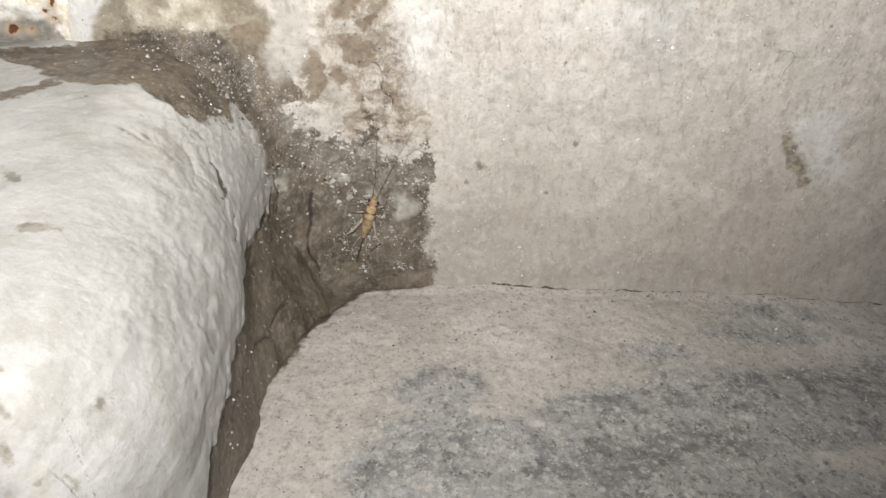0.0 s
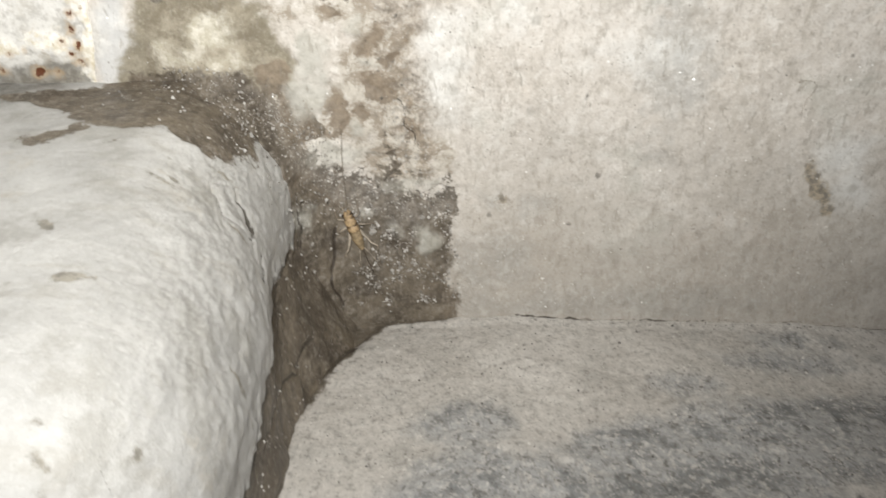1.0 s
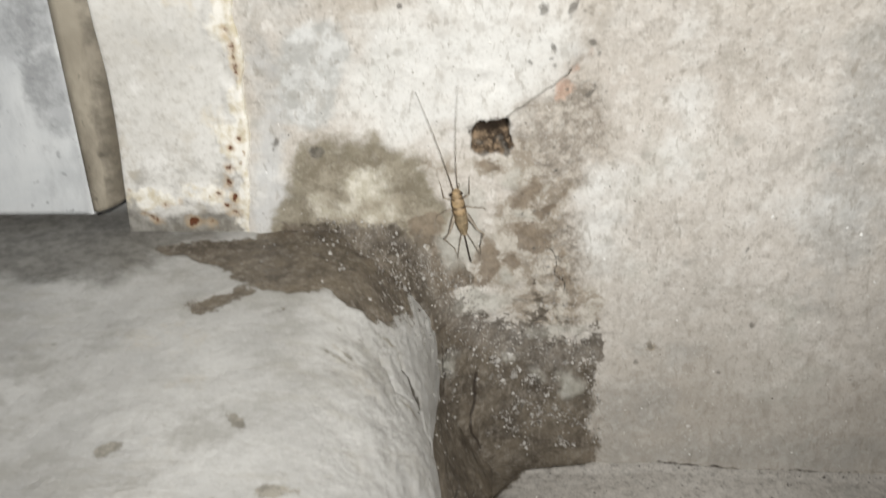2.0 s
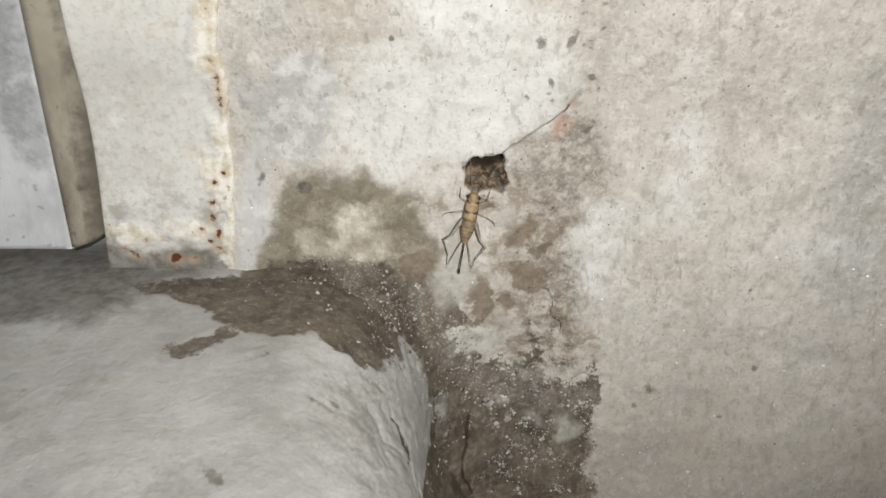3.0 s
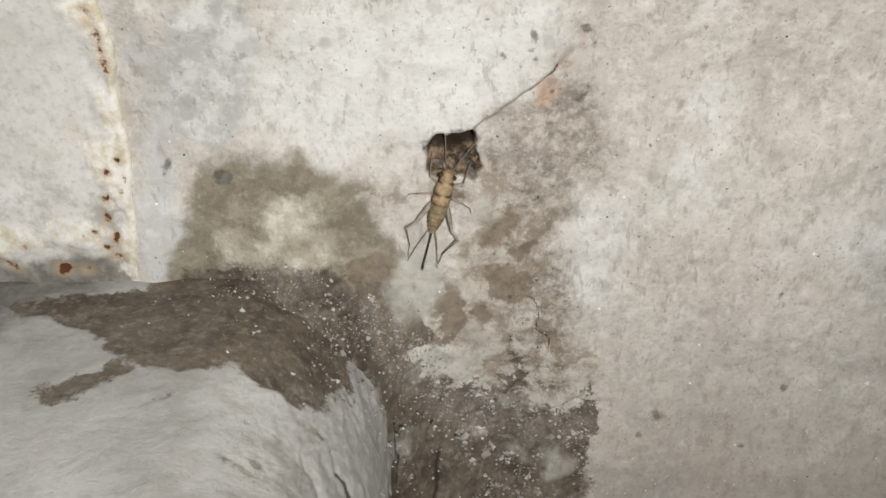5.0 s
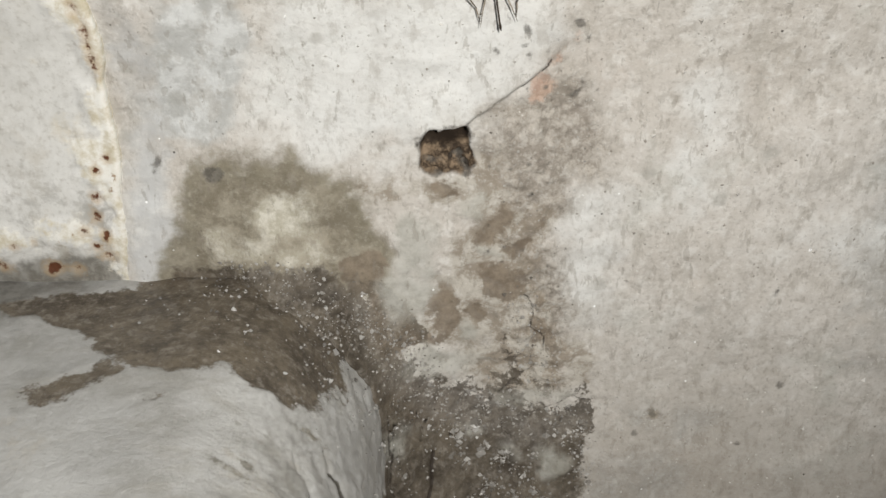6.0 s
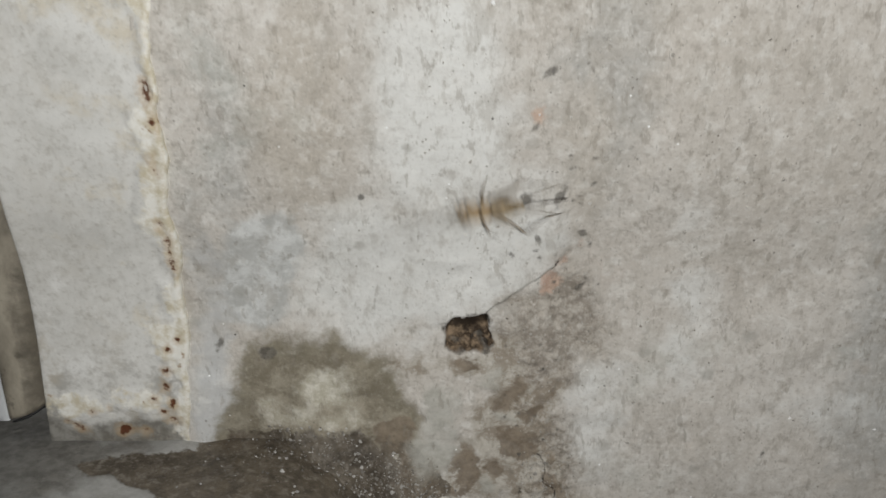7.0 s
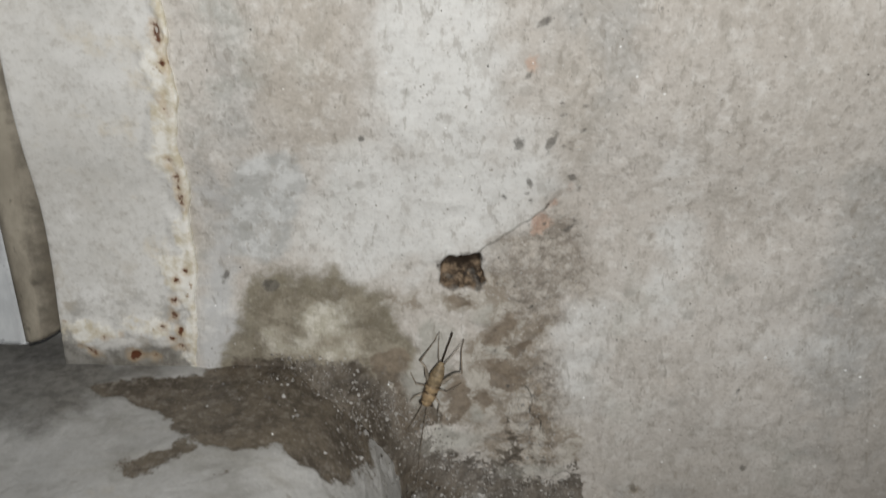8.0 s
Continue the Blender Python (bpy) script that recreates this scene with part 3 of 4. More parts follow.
def build_floor():
    xs = spread(-9.0, -0.03, 0.26, 9.0, 0.0008, 14)
    ys = spread(-12.0, -0.175, 0.025, 0.04, 0.0008, 14)
    gx, gy = np.meshgrid(xs, ys, indexing="ij")
    mx, my = gx * 1000, gy * 1000
    edge = np.interp(my, [-130, -114, -92, -67, -31, -13, 2, 7, 20], [-11, -8, -4.5, -4, 2.4, 11, 19, 46, 47])
    damp = np.minimum((edge - mx) * 0.8, np.minimum(mx + 70, my + 190))
    grey = union(blob(mx, my, 112, -98, 44, 34, 10), blob(mx, my, 155, -72, 52, 24, 14), blob(mx, my, 58, -110, 32, 28, 20), blob(mx, my, 173, -8, 9, 5), blob(mx, my, 168, -22, 16, 4),
                 blob(mx, my, 50, -70, 14, 12), blob(mx, my, 130, -140, 90, 40), blob(mx, my, 205, -60, 26, 26), blob(mx, my, 122, -42, 7, 4))
    dark = union(blob(mx, my, 103, -98, 13, 7), blob(mx, my, 125, -88, 7, 6), blob(mx, my, 90, -72, 9, 4), blob(mx, my, 128, -66, 9, 5), blob(mx, my, 163, -52, 20, 6, 8), blob(mx, my, 32, -86, 5, 6),
                 blob(mx, my, 173, -7, 8, 4), blob(mx, my, 52, -62, 5, 4), blob(mx, my, 150, -60, 8, 6), blob(mx, my, 95, -110, 20, 6))
    z = floor_height(mx, my) + rough_noise(mx, my, 4, 25, 3) * 0.16
    z += 0.28 * step01(grey, -2, 4) * rough_noise(mx, my, 3, 35, 3) - step01(damp, 0, 3) * (1.5 - rough_noise(mx, my, 4, 45, 3) * 0.35)
    pts = np.stack([gx, gy, z / 1000], -1)
    ob = sheet("floor", pts, len(xs), len(ys), floor_material(), dict(damp=damp, grey=grey, dark=dark))
    return tagged(ob, "rough grey cement floor with dark blotches", "floor", kind="structure")


TOP_STAIN = [(-99, -10), (-92, -5), (-80, -4), (-70, -2), (-65, 20), (-12, 20), (-12, 0), (-15, -6), (-17, -9.5), (-18, -15.8), (-19.9, -26.5), (-22, -34.3), (-24.3, -38), (-26.3, -41),
             (-28.7, -40), (-32.7, -40), (-36.3, -39), (-40.3, -36), (-51, -40), (-57, -39), (-67, -32), (-75, -24), (-86, -18), (-97, -13)]
TIP_STAIN = [(-79, -46), (-75, -42), (-71, -39), (-65, -35), (-61, -39), (-68, -46), (-75, -50)]


MORTAR_SPOTS = []


def build_step():
    """The doorstep: a block with its edges worn round, wrapped from its far end over the top and down its sides."""
    r, x1, y0, z1 = 0.042, -0.004, -0.178, -0.004
    # one sheet: u runs across the top and down the outer side, v runs from the wall over the front and down it
    us = spread(-0.9, -0.16, 0.10, 0.10, 0.0007)
    vs = spread(-0.30, -0.27, 0.03, 0.03, 0.0007, 4)
    gu, gv = np.meshgrid(us, vs, indexing="ij")
    over_u, over_v = np.clip(gu - x1, 0, None), np.clip(y0 - gv, 0, None)
    px, py = np.minimum(gu, x1), np.maximum(gv, y0)
    pz = np.full(gu.shape, z1) - over_u - over_v
    cx, cy, cz = np.minimum(px, x1 - r), np.maximum(py, y0 + r), np.minimum(pz, z1 - r)
    d = np.stack([px - cx, py - cy, pz - cz], -1)
    length = np.linalg.norm(d, axis=-1, keepdims=True)
    nrm = d / np.maximum(length, 1e-9)
    base = np.stack([cx, cy, cz], -1) + nrm * r
    base[..., 0] -= narrowing(base[..., 0] * 1000, base[..., 1] * 1000) / 1000
    mx, my, mz = base[..., 0] * 1000, base[..., 1] * 1000, base[..., 2] * 1000
    nu, nv = mx - mz, my - mz * step01(my, -136, -178)
    wob = rough_noise(nu, nv, 6, 32, 3)
    low = np.interp(my, [-180, -150, -139, -120, -105, -95, -68, -43, -20, 0], [-120, -78, -66, -60, -54, -50, -56, -56, -57, -57])
    side = (low - mz + 5.0 * rough_noise(my, mz, 12, 171, 4)) * 0.8 - 30 * (mx < -40)
    damp = union(inside(mx, my, TOP_STAIN), inside(mx, my, TIP_STAIN), blob(mx, my, -53.3, -49.6, 3.2, 1.6, 20) - 10 * (mz < -20), side)
    mark = union(blob(mx, my, -51.3, -97.5, 4.6, 1.6, -42), blob(mx, my, -37.8, -119.5, 4.6, 2.2, 20), blob(mx, my, -77.6, -108.5, 3.0, 2.3, 45),
                 blob(mx, my, -6, -118, 2, 1.2), blob(mx, my, -30, -64, 3, 1, -30))
    mark = union(mark, blob(mx, my, -21.5, -43.2, 2.6, 0.9, 10), blob(mx, my, -14.5, -66, 1.6, 1.2), blob(mx, my, -33, -66, 4, 0.8, -25),
                 blob(mx, mz, -16, -24, 1.4, 0.7, -30) - 30 * (my > -140))
    mark = union(mark, blob(mx, my, -30.5, -163, 1.8, 1.1, -30), blob(mx, my, -29.5, -168, 1.4, 0.9), blob(mx, my, -19.5, -166, 1.4, 0.7), blob(mx, my, -32, -158, 1.6, 0.7, 20))
    # dirty patch by the door, widened to paint the shade under its edge
    dirt_shade = blob(mx, my, -138, -6, 56, 30) - 40 * (mz < -20)
    dirt_shade = union(dirt_shade, blob(mx, my, -112, -2, 18, 12) - 40 * (mz < -20), blob(mx, mz, -52, -72, 16, 12) - 40 * (my > -150))
    flake = np.minimum(near_line(mx + 0.5 * wob, my + 0.7 * wob, [(-16.8, -48.5), (-14.9, -51.3), (-13.6, -55.9)]) - 0.25,
                       near_line(mx + 0.4 * wob, my + 0.5 * wob, [(-19.2, -59), (-17.6, -63.8), (-14, -61.3), (-12.7, -61.5), (-13.6, -56)]) + 0.12)
    flake = np.minimum(flake, near_line(mx + 0.5 * wob, my + 0.5 * wob, [(-24, -44.7), (-21.2, -42.3), (-19.1, -43.0), (-17, -48)]) + 0.22)
    flake = np.minimum(flake, near_line(mx + 0.5 * wob, my + 0.5 * wob, [(-22, -48.2), (-23.4, -52.3), (-21.5, -57), (-19, -59)]) + 0.3)
    flake = np.minimum(flake, near_line(mx + 0.4 * wob, my + 0.8 * wob, [(-13.6, -56), (-11.3, -58), (-9.2, -66), (-8.4, -72)]) + 0.12)
    crack = flake + 30 * (mz < -48)
    crack = np.minimum(crack, near_line(my + wob, mz + 0.6 * wob, [(2, -61), (-14, -62), (-34, -60), (-50, -63), (-64, -60), (-78, -63), (-82, -71), (-94, -71), (-106, -68), (-112, -72)]) - 0.1 + 30 * (mx < -12))
    crack = np.minimum(crack, near_line(my + wob, mz + 0.6 * wob, [(-62, -76), (-76, -80)]) + 0.1 + 30 * (mx < -12))
    crack = np.minimum(crack, near_line(my + wob, mz + 0.6 * wob, [(-30, -88), (-40, -84), (-52, -86), (-66, -78), (-80, -74)]) - 0.25 + 30 * (mx < -12))
    crack = np.minimum(crack, near_line(my + 0.5 * wob, mz + 0.5 * wob, [(-42, -30), (-49, -30), (-61, -31), (-70, -36)]) + 0.05 + 30 * (mx < -12))
    lumpy = step01(over_u + over_v + np.clip(gu - x1 + r, 0, None) + np.clip(y0 + r - gv, 0, None), 0.0, 0.05)
    calm = 1 - 0.75 * step01(side, -1.0, 3.0)
    off = rough_noise(nu, nv, 26, 12, 3) * (0.5 + 0.15 * lumpy) + (rough_noise(nu, nv, 5, 22, 3) * (0.03 + 0.24 * lumpy) + rough_noise(nu, nv, 3.0, 191, 2) * 0.17 * lumpy) * calm * (0.35 + 0.65 * step01(my, -160, -115))
    off -= step01(damp, -0.5, 2.0) * (0.35 - rough_noise(nu, nv, 3.0, 52, 3) * 0.16) + 0.5 * step01(crack, 0.7, 0.2)
    off -= 0.9 * step01(side, -0.6, 0.8) * step01(my, -160, -130)                         # the whitewash ends in a thick broken edge
    off += step01(side, 0.0, 3.0) * rough_noise(my, mz, 14, 181, 3) * 0.8
    pts = base + nrm * (off / 1000)[..., None]
    foot = np.interp(my, [-180, -105, -80, -61, -36, -10, 5], [0, 2, 4, 8, 13, 17, 17])  # mortar spread at the foot of its side
    pts[..., 0] += foot / 1000 * np.clip((low - mz) / (low + 102), 0, 1.3) ** 1.5 * step01(mx, -40, -20)
    rows, cols = np.nonzero((side > 1.0) & (my > -125) & (my < 6) & (mz > -100) & (mx > -20))
    pick = np.random.RandomState(18).randint(0, len(rows), 420)
    MORTAR_SPOTS.extend(tuple(pts[rows[k], cols[k]] * 1000) for k in pick)
    ob = sheet("doorstep", pts, len(us), len(vs), step_material(), dict(damp=damp, mark=mark, dirt_shade=dirt_shade, crack=crack))
    return tagged(ob, "whitewashed concrete doorstep with worn round edges", "step", kind="structure")


def block(name, lo, hi, mat, label, category):
    bm = bmesh.new()
    bmesh.ops.create_cube(bm, size=1.0)
    for v in bm.verts:
        v.co = Vector([a + (b - a) * (c + 0.5) for a, b, c in zip(lo, hi, v.co)])
    bmesh.ops.bevel(bm, geom=bm.edges[:], offset=0.006, segments=2, affect="EDGES")
    me = bpy.data.meshes.new(name)
    bm.to_mesh(me)
    bm.free()
    me.materials.append(mat)
    return tagged(new(name, me), label, category, kind="structure")


def build_masonry():
    """The thickness of the wall behind its face, and the wall beyond and above the doorway."""
    n = Nodes("bare_masonry")
    mat = n.finish(n.mix(n.ramp(n.noise(25, 5), 0.3, 0.7), (0.38, 0.34, 0.29), (0.52, 0.48, 0.42)), 0.85, n.noise(200, 5), 0.5)
    block("wall_core", (-0.045, 0.030, -0.22), (1.40, 0.150, 2.40), mat, "masonry behind the plaster", "wall")
    block("wall_beyond_door", (-1.60, 0.0, -0.22), (-1.00, 0.150, 2.40), mat, "plain wall beyond the doorway", "wall")
    block("lintel", (-1.00, 0.0, 2.11), (-0.045, 0.150, 2.40), mat, "plain lintel over the doorway", "wall")


build_wall()
build_floor()
build_step()
build_masonry()


# ---- helpers for things ----
def part(name, bm, mat, parent=None, label="", at=None):
    """Link a bmesh as one mesh object, under a thing or a part."""
    me = bpy.data.meshes.new(name)
    bmesh.ops.recalc_face_normals(bm, faces=bm.faces)
    bm.to_mesh(me)
    bm.free()
    for p in me.polygons:
        p.use_smooth = True
    me.materials.append(mat)
    ob = new(name, me)
    if parent:
        ob.parent = parent
    if at:
        ob.location = at
    if label:
        ob["label"] = label
    return ob


def tube(bm, points, radii, sides=7, flat=1.0):
    """A tapering tube along points, capped; flat squashes it across z."""
    rings = []
    pts = [Vector(p) for p in points]
    for i, p in enumerate(pts):
        d = (pts[min(i + 1, len(pts) - 1)] - pts[max(i - 1, 0)]).normalized()
        side = d.cross(Vector((0, 0, 1)))
        side = side.normalized() if side.length > 1e-4 else Vector((1, 0, 0))
        up = side.cross(d).normalized()
        rings.append([bm.verts.new(p + radii[i] * (math.cos(a) * side + flat * math.sin(a) * up))
                      for a in (2 * math.pi * k / sides for k in range(sides))])
    for a, b in zip(rings, rings[1:]):
        for k in range(sides):
            bm.faces.new((a[k], a[(k + 1) % sides], b[(k + 1) % sides], b[k]))
    bm.faces.new(rings[0][::-1])
    bm.faces.new(rings[-1])
    return bm


def hull(bm, sections, sides=16):
    """A body along y from sections (y, half width, half height, centre z)."""
    rings = [[bm.verts.new((w * math.cos(a), y, zc + h * math.sin(a))) for a in (2 * math.pi * k / sides for k in range(sides))]
             for y, w, h, zc in sections]
    for a, b in zip(rings, rings[1:]):
        for k in range(sides):
            bm.faces.new((a[k], a[(k + 1) % sides], b[(k + 1) % sides], b[k]))
    bm.faces.new(rings[0][::-1])
    bm.faces.new(rings[-1])
    return bm


MM = 0.001


def mm(points):
    return [tuple(v * MM for v in p) for p in points]


# ---- the steel door frame and the door beside the wall ----
def frame_paint():
    n = Nodes("flaking_cream_paint_on_steel")
    fine, mid = n.noise(260, 9, 0.74), n.noise(48, 8, 0.68)
    c = n.mix(n.ramp(n.noise(22, 5, 0.6), 0.32, 0.68), (0.60, 0.585, 0.55), (0.73, 0.72, 0.69))
    c = n.mix(n.ramp(mid, 0.50, 0.66, 0, 0.4), c, (0.50, 0.49, 0.46))
    c = n.mix(n.ramp(mid, 0.34, 0.46, 0.7, 0), c, (0.78, 0.77, 0.745))
    c = n.mix(n.ramp(n.noise(26, 7, 0.68), 0.52, 0.64, 0, 0.65), c, (0.60, 0.525, 0.39))
    c = n.mix(n.ramp(fine, 0.54, 0.72, 0, 0.5), c, (0.36, 0.335, 0.29))
    c = grained(n, c, 0.35, (0.30, 0.27, 0.225))
    # on the jamb this is mottled dirt alone, denser near its foot
    grime_shade = n.math("MULTIPLY", n.ramp(n.noise(85, 8, 0.7), 0.46, 0.60), n.ramp(n.wobble(n.attr("foot"), 16, 40), -44, 0, 0.12, 0.8))
    c = n.mix(grime_shade, c, n.mix(n.ramp(n.noise(60, 4), 0.42, 0.58), (0.34, 0.325, 0.295), (0.40, 0.345, 0.26)))
    foot = n.ramp(n.wobble(n.attr("foot"), 5, 70), -2, 4, 0, 0.92)
    c = n.mix(foot, c, n.mix(n.ramp(fine, 0.4, 0.6), (0.25, 0.238, 0.212), (0.14, 0.13, 0.112)))
    crust = n.wobble(n.attr("crust"), 5.0, 110)
    c = n.mix(n.ramp(crust, 0.0, 2.5, 0, 0.85), c, n.mix(n.ramp(n.noise(200, 8, 0.7), 0.35, 0.62), (0.56, 0.49, 0.34), (0.86, 0.84, 0.78)))
    speck = n.math("MULTIPLY", n.ramp(crust, -1.0, 2.0), n.ramp(n.noise(240, 6, 0.66), 0.63, 0.70))
    c = n.mix(n.math("MULTIPLY", speck, 0.85), c, (0.30, 0.17, 0.07))
    rust = n.wobble(n.attr("rust"), 1.5, 260)
    c = n.mix(n.ramp(rust, -1.6, 0.4, 0, 0.55), c, (0.46, 0.33, 0.19))
    c = n.mix(n.ramp(rust, -0.1, 0.6), c, n.mix(n.noise(700, 3), (0.045, 0.017, 0.010), (0.17, 0.062, 0.026)))
    h = n.math("ADD", n.math("MULTIPLY", fine, -1.0), n.math("MULTIPLY", n.ramp(crust, -1.0, 3.0), 0.6))
    return n.finish(c, 0.55, h, 0.15, 0.0011)


def door_paint(name, a, b, stain):
    """Old gloss paint; the stored field says where it is stained through and where shade is painted on."""
    n = Nodes(name)
    c = n.mix(n.ramp(n.noise(30, 5, 0.6), 0.3, 0.7), a, b)
    c = n.mix(n.ramp(n.noise(60, 8, 0.7, coord=n.stretched(1, 1, 0.35)), 0.46, 0.70, 0, 0.7), c, stain)
    c = n.mix(n.ramp(n.noise(300, 3, 0.6), 0.63, 0.72, 0, 0.6), c, tuple(0.6 * v for v in stain))
    c = n.mix(n.ramp(n.wobble(n.attr("stain_shade"), 4, 90), -2, 3, 0, 0.8), c, n.mix(n.ramp(n.noise(140, 7, 0.7), 0.4, 0.6), stain, tuple(0.62 * v for v in stain)))
    return n.finish(c, 0.45, n.noise(260, 8, 0.7), 0.25, 0.0008)


def build_door_frame():
    root = tagged(new("door_frame"), "cream painted steel door frame, flaking with rust spots", "door frame")
    root.location = (-0.097, 0.006, -0.006)
    zs = spread(-0.016, -0.016, 0.150, 2.1, 0.0010) * 1000
    # across: back edge, left corner, face, raised lip, right corner, back edge
    s = np.concatenate([[0, 0, 0.01, 0.02], np.linspace(0.03, 0.93, 42), np.linspace(0.94, 1.0, 8), [1.0, 1.0]])
    d = np.concatenate([[9, 4, 1.2, 0.3], np.zeros(42), np.array([0.0, -0.1, -0.15, -0.2, -0.2, -0.1, 0.1, 0.5]), [4, 9]])
    gs, gz = np.meshgrid(s, zs, indexing="ij")
    gd = np.repeat(d[:, None], len(zs), 1)
    left = lean(gz, -112.9, 0.118)
    right = lean(gz, -70.4, 0.105) + 1.2 * rough_noise(gz * 0 + 3, gz, 11, 86, 4)
    mx = left + (right - left) * gs
    edge = right - mx
    y = wall_y(np.minimum(gz, 160) / 1000) * 1000 - 6.2 + gd + rough_noise(mx, gz, 30, 77, 3) * 0.5
    crust = union(2.6 - edge + 6.0 * rough_noise(mx * 0 + 5, gz, 22, 78, 3), blob(mx, gz, -71, 30, 7, 8), blob(mx, gz, -102, 8, 13, 5), blob(mx, gz, -85, 10, 12, 4), 7 - edge - 0.35 * np.abs(gz - 8))
    rust = union(blob(mx, gz, -90, 0.0, 2.3, 1.7), blob(mx, gz, -84.6, -0.6, 1.2, 0.9), blob(mx, gz, -103, 1.2, 2.0, 1.0, -35), blob(mx, gz, -75.5, 3.0, 1.6, 1.3),
                 blob(mx, gz, -78, 5.5, 0.8, 0.8), blob(mx, gz, -74.6, 9, 0.7, 1.4), blob(mx, gz, -67, 65, 0.9, 1.3), blob(mx, gz, -66, 61, 0.7, 1.2), blob(mx, gz, -66.6, 57, 0.6, 0.9),
                 blob(mx, gz, -66.5, 53, 0.6, 1.4), blob(mx, gz, -62, 100, 1.3, 2.2), blob(mx, gz, -62, 93, 0.7, 1.4), blob(mx, gz, -70, 30, 0.6, 0.6), blob(mx, gz, -73, 27, 0.6, 0.6),
                 blob(mx, gz, -106, 3.5, 0.8, 0.6), blob(mx, gz, -64, 82, 0.5, 1.0), blob(mx, gz, -98, 6.5, 0.9, 0.7), blob(mx, gz, -93, 8, 0.6, 0.6), blob(mx, gz, -80, 10, 0.7, 0.9), blob(mx, gz, -76, 14, 0.8, 1.4), blob(mx, gz, -75, 20, 0.6, 1.0))
    y = y - 0.7 * step01(crust + 2.0 * rough_noise(mx, gz, 4, 84, 3), 0.0, 1.5) * step01(gz, -3, 3) + 0.5 * step01(rust, -0.5, 0.6)
    foot = union(4.0 - gz, blob(mx, gz, -113, -3, 14, 11), blob(mx, gz, -96, -4, 14, 7)) + 0.8 * rough_noise(mx, gz, 9, 83, 3)
    idx_pts = np.stack([mx / 1000, y / 1000, gz / 1000], -1) - np.array(root.location)
    ob = sheet("jamb", idx_pts, len(s), len(zs), frame_paint(), dict(crust=crust, rust=rust, foot=foot))
    ob.parent = root
    return root


def build_door():
    root = tagged(new("door"), "pale painted door leaf with beige edge strip", "door")
    root.location = (-0.15, 0.004, 0.004)
    zs = spread(0.0, 0.0, 0.150, 2.05, 0.0015) * 1000
    # the rounded edge strip, turning back into the frame
    a = np.linspace(0, 1, 15)
    ga, gz = np.meshgrid(a, zs, indexing="ij")
    mx = -124.0 + (11.2 + 0.10 * np.clip(gz, 0, 160)) * np.sin(ga * math.pi / 2) ** 0.9 + 0.02 * np.clip(gz, 0, 160)
    y = 3.2 + 11.0 * (1 - np.cos(ga * math.pi / 2)) - 0.9 * np.sin(ga * math.pi)
    y -= 0.03 * np.clip(gz, 0, 160)
    gz2 = gz + 2.4 + np.clip(1 - gz / 20, 0, 1) * 4.0 * ga
    # pale ridge at the left; shade on the turned-back side is painted darker
    strip = sheet("edge_strip", np.stack([mx, y, gz2], -1) / 1000 - np.array(root.location), len(a), len(zs),
                  door_paint("beige_paint", (0.27, 0.24, 0.19), (0.40, 0.36, 0.29), (0.15, 0.13, 0.10)), dict(stain_shade=np.interp(ga, [0, 0.1, 0.3, 0.6, 1], [-9, -7, 1.0, 2.5, 0])))
    strip.parent = root
    strip["label"] = "rounded beige edge strip"
    # the leaf
    xs = np.concatenate([[-620.0, -400, -250, -200], np.linspace(-180, -131, 40), [-130]])
    gx, gz = np.meshgrid(xs, zs, indexing="ij")
    mx = gx + 6.4 + 0.02 * np.clip(gz, 0, 160)
    y = 4.0 - 0.03 * np.clip(gz, 0, 160) + rough_noise(mx, gz, 40, 90, 3) * 0.3
    y = np.where(np.arange(len(xs))[:, None] == len(xs) - 1, y + 3, y)
    leaf = sheet("leaf", np.stack([mx, y, gz + 1.5], -1) / 1000 - np.array(root.location), len(xs), len(zs),
                 door_paint("blue_white_paint", (0.53, 0.55, 0.56), (0.66, 0.67, 0.67), (0.40, 0.41, 0.42)),
                 dict(stain_shade=union(blob(mx, gz, -140, 74, 24, 22), blob(mx, gz, -129, 44, 8, 14), blob(mx, gz, -130, 29, 2.4, 2.0), blob(mx, gz, -134.5, 23, 1.8, 1.4), blob(mx, gz, -150, 40, 6, 8) - 2)))
    leaf.parent = root
    solid = leaf.modifiers.new("thickness", "SOLIDIFY")
    solid.thickness, solid.offset = 0.02, -1
    solid = strip.modifiers.new("thickness", "SOLIDIFY")
    solid.thickness, solid.offset = 0.0015, -1
    n = Nodes("black_rubber")
    bm = tube(bmesh.new(), [Vector(p) * MM - root.location for p in ((-123, 3.0, 1.6), (-119, 4.0, 2.6), (-115, 8.5, 4.2), (-112.8, 13, 6.6))], [0.0003, 0.0005, 0.0006, 0.0004], 6)
    part("rubber_seal", bm, n.finish((0.02, 0.02, 0.02), 0.7, n.noise(300), 0.3), root, "black rubber door seal")
    return root


build_door_frame()
build_door()


# ---- loose grit: salt crumbs on the damp mortar, sand on the floor ----
def crumb_material(name, a, b, rough=0.45):
    n = Nodes(name)
    g = n.tree.nodes.new("ShaderNodeNewGeometry").outputs["Random Per Island"]
    return n.finish(n.mix(g, a, b), rough, n.noise(900, 3), 0.3, 0.0004, 0.5)


def surface_y(x, z):
    """Depth (mm) of the wall's face at a point in millimetres."""
    return float(wall_fields(np.array([float(x)]), np.array([float(z)]))[0][0])


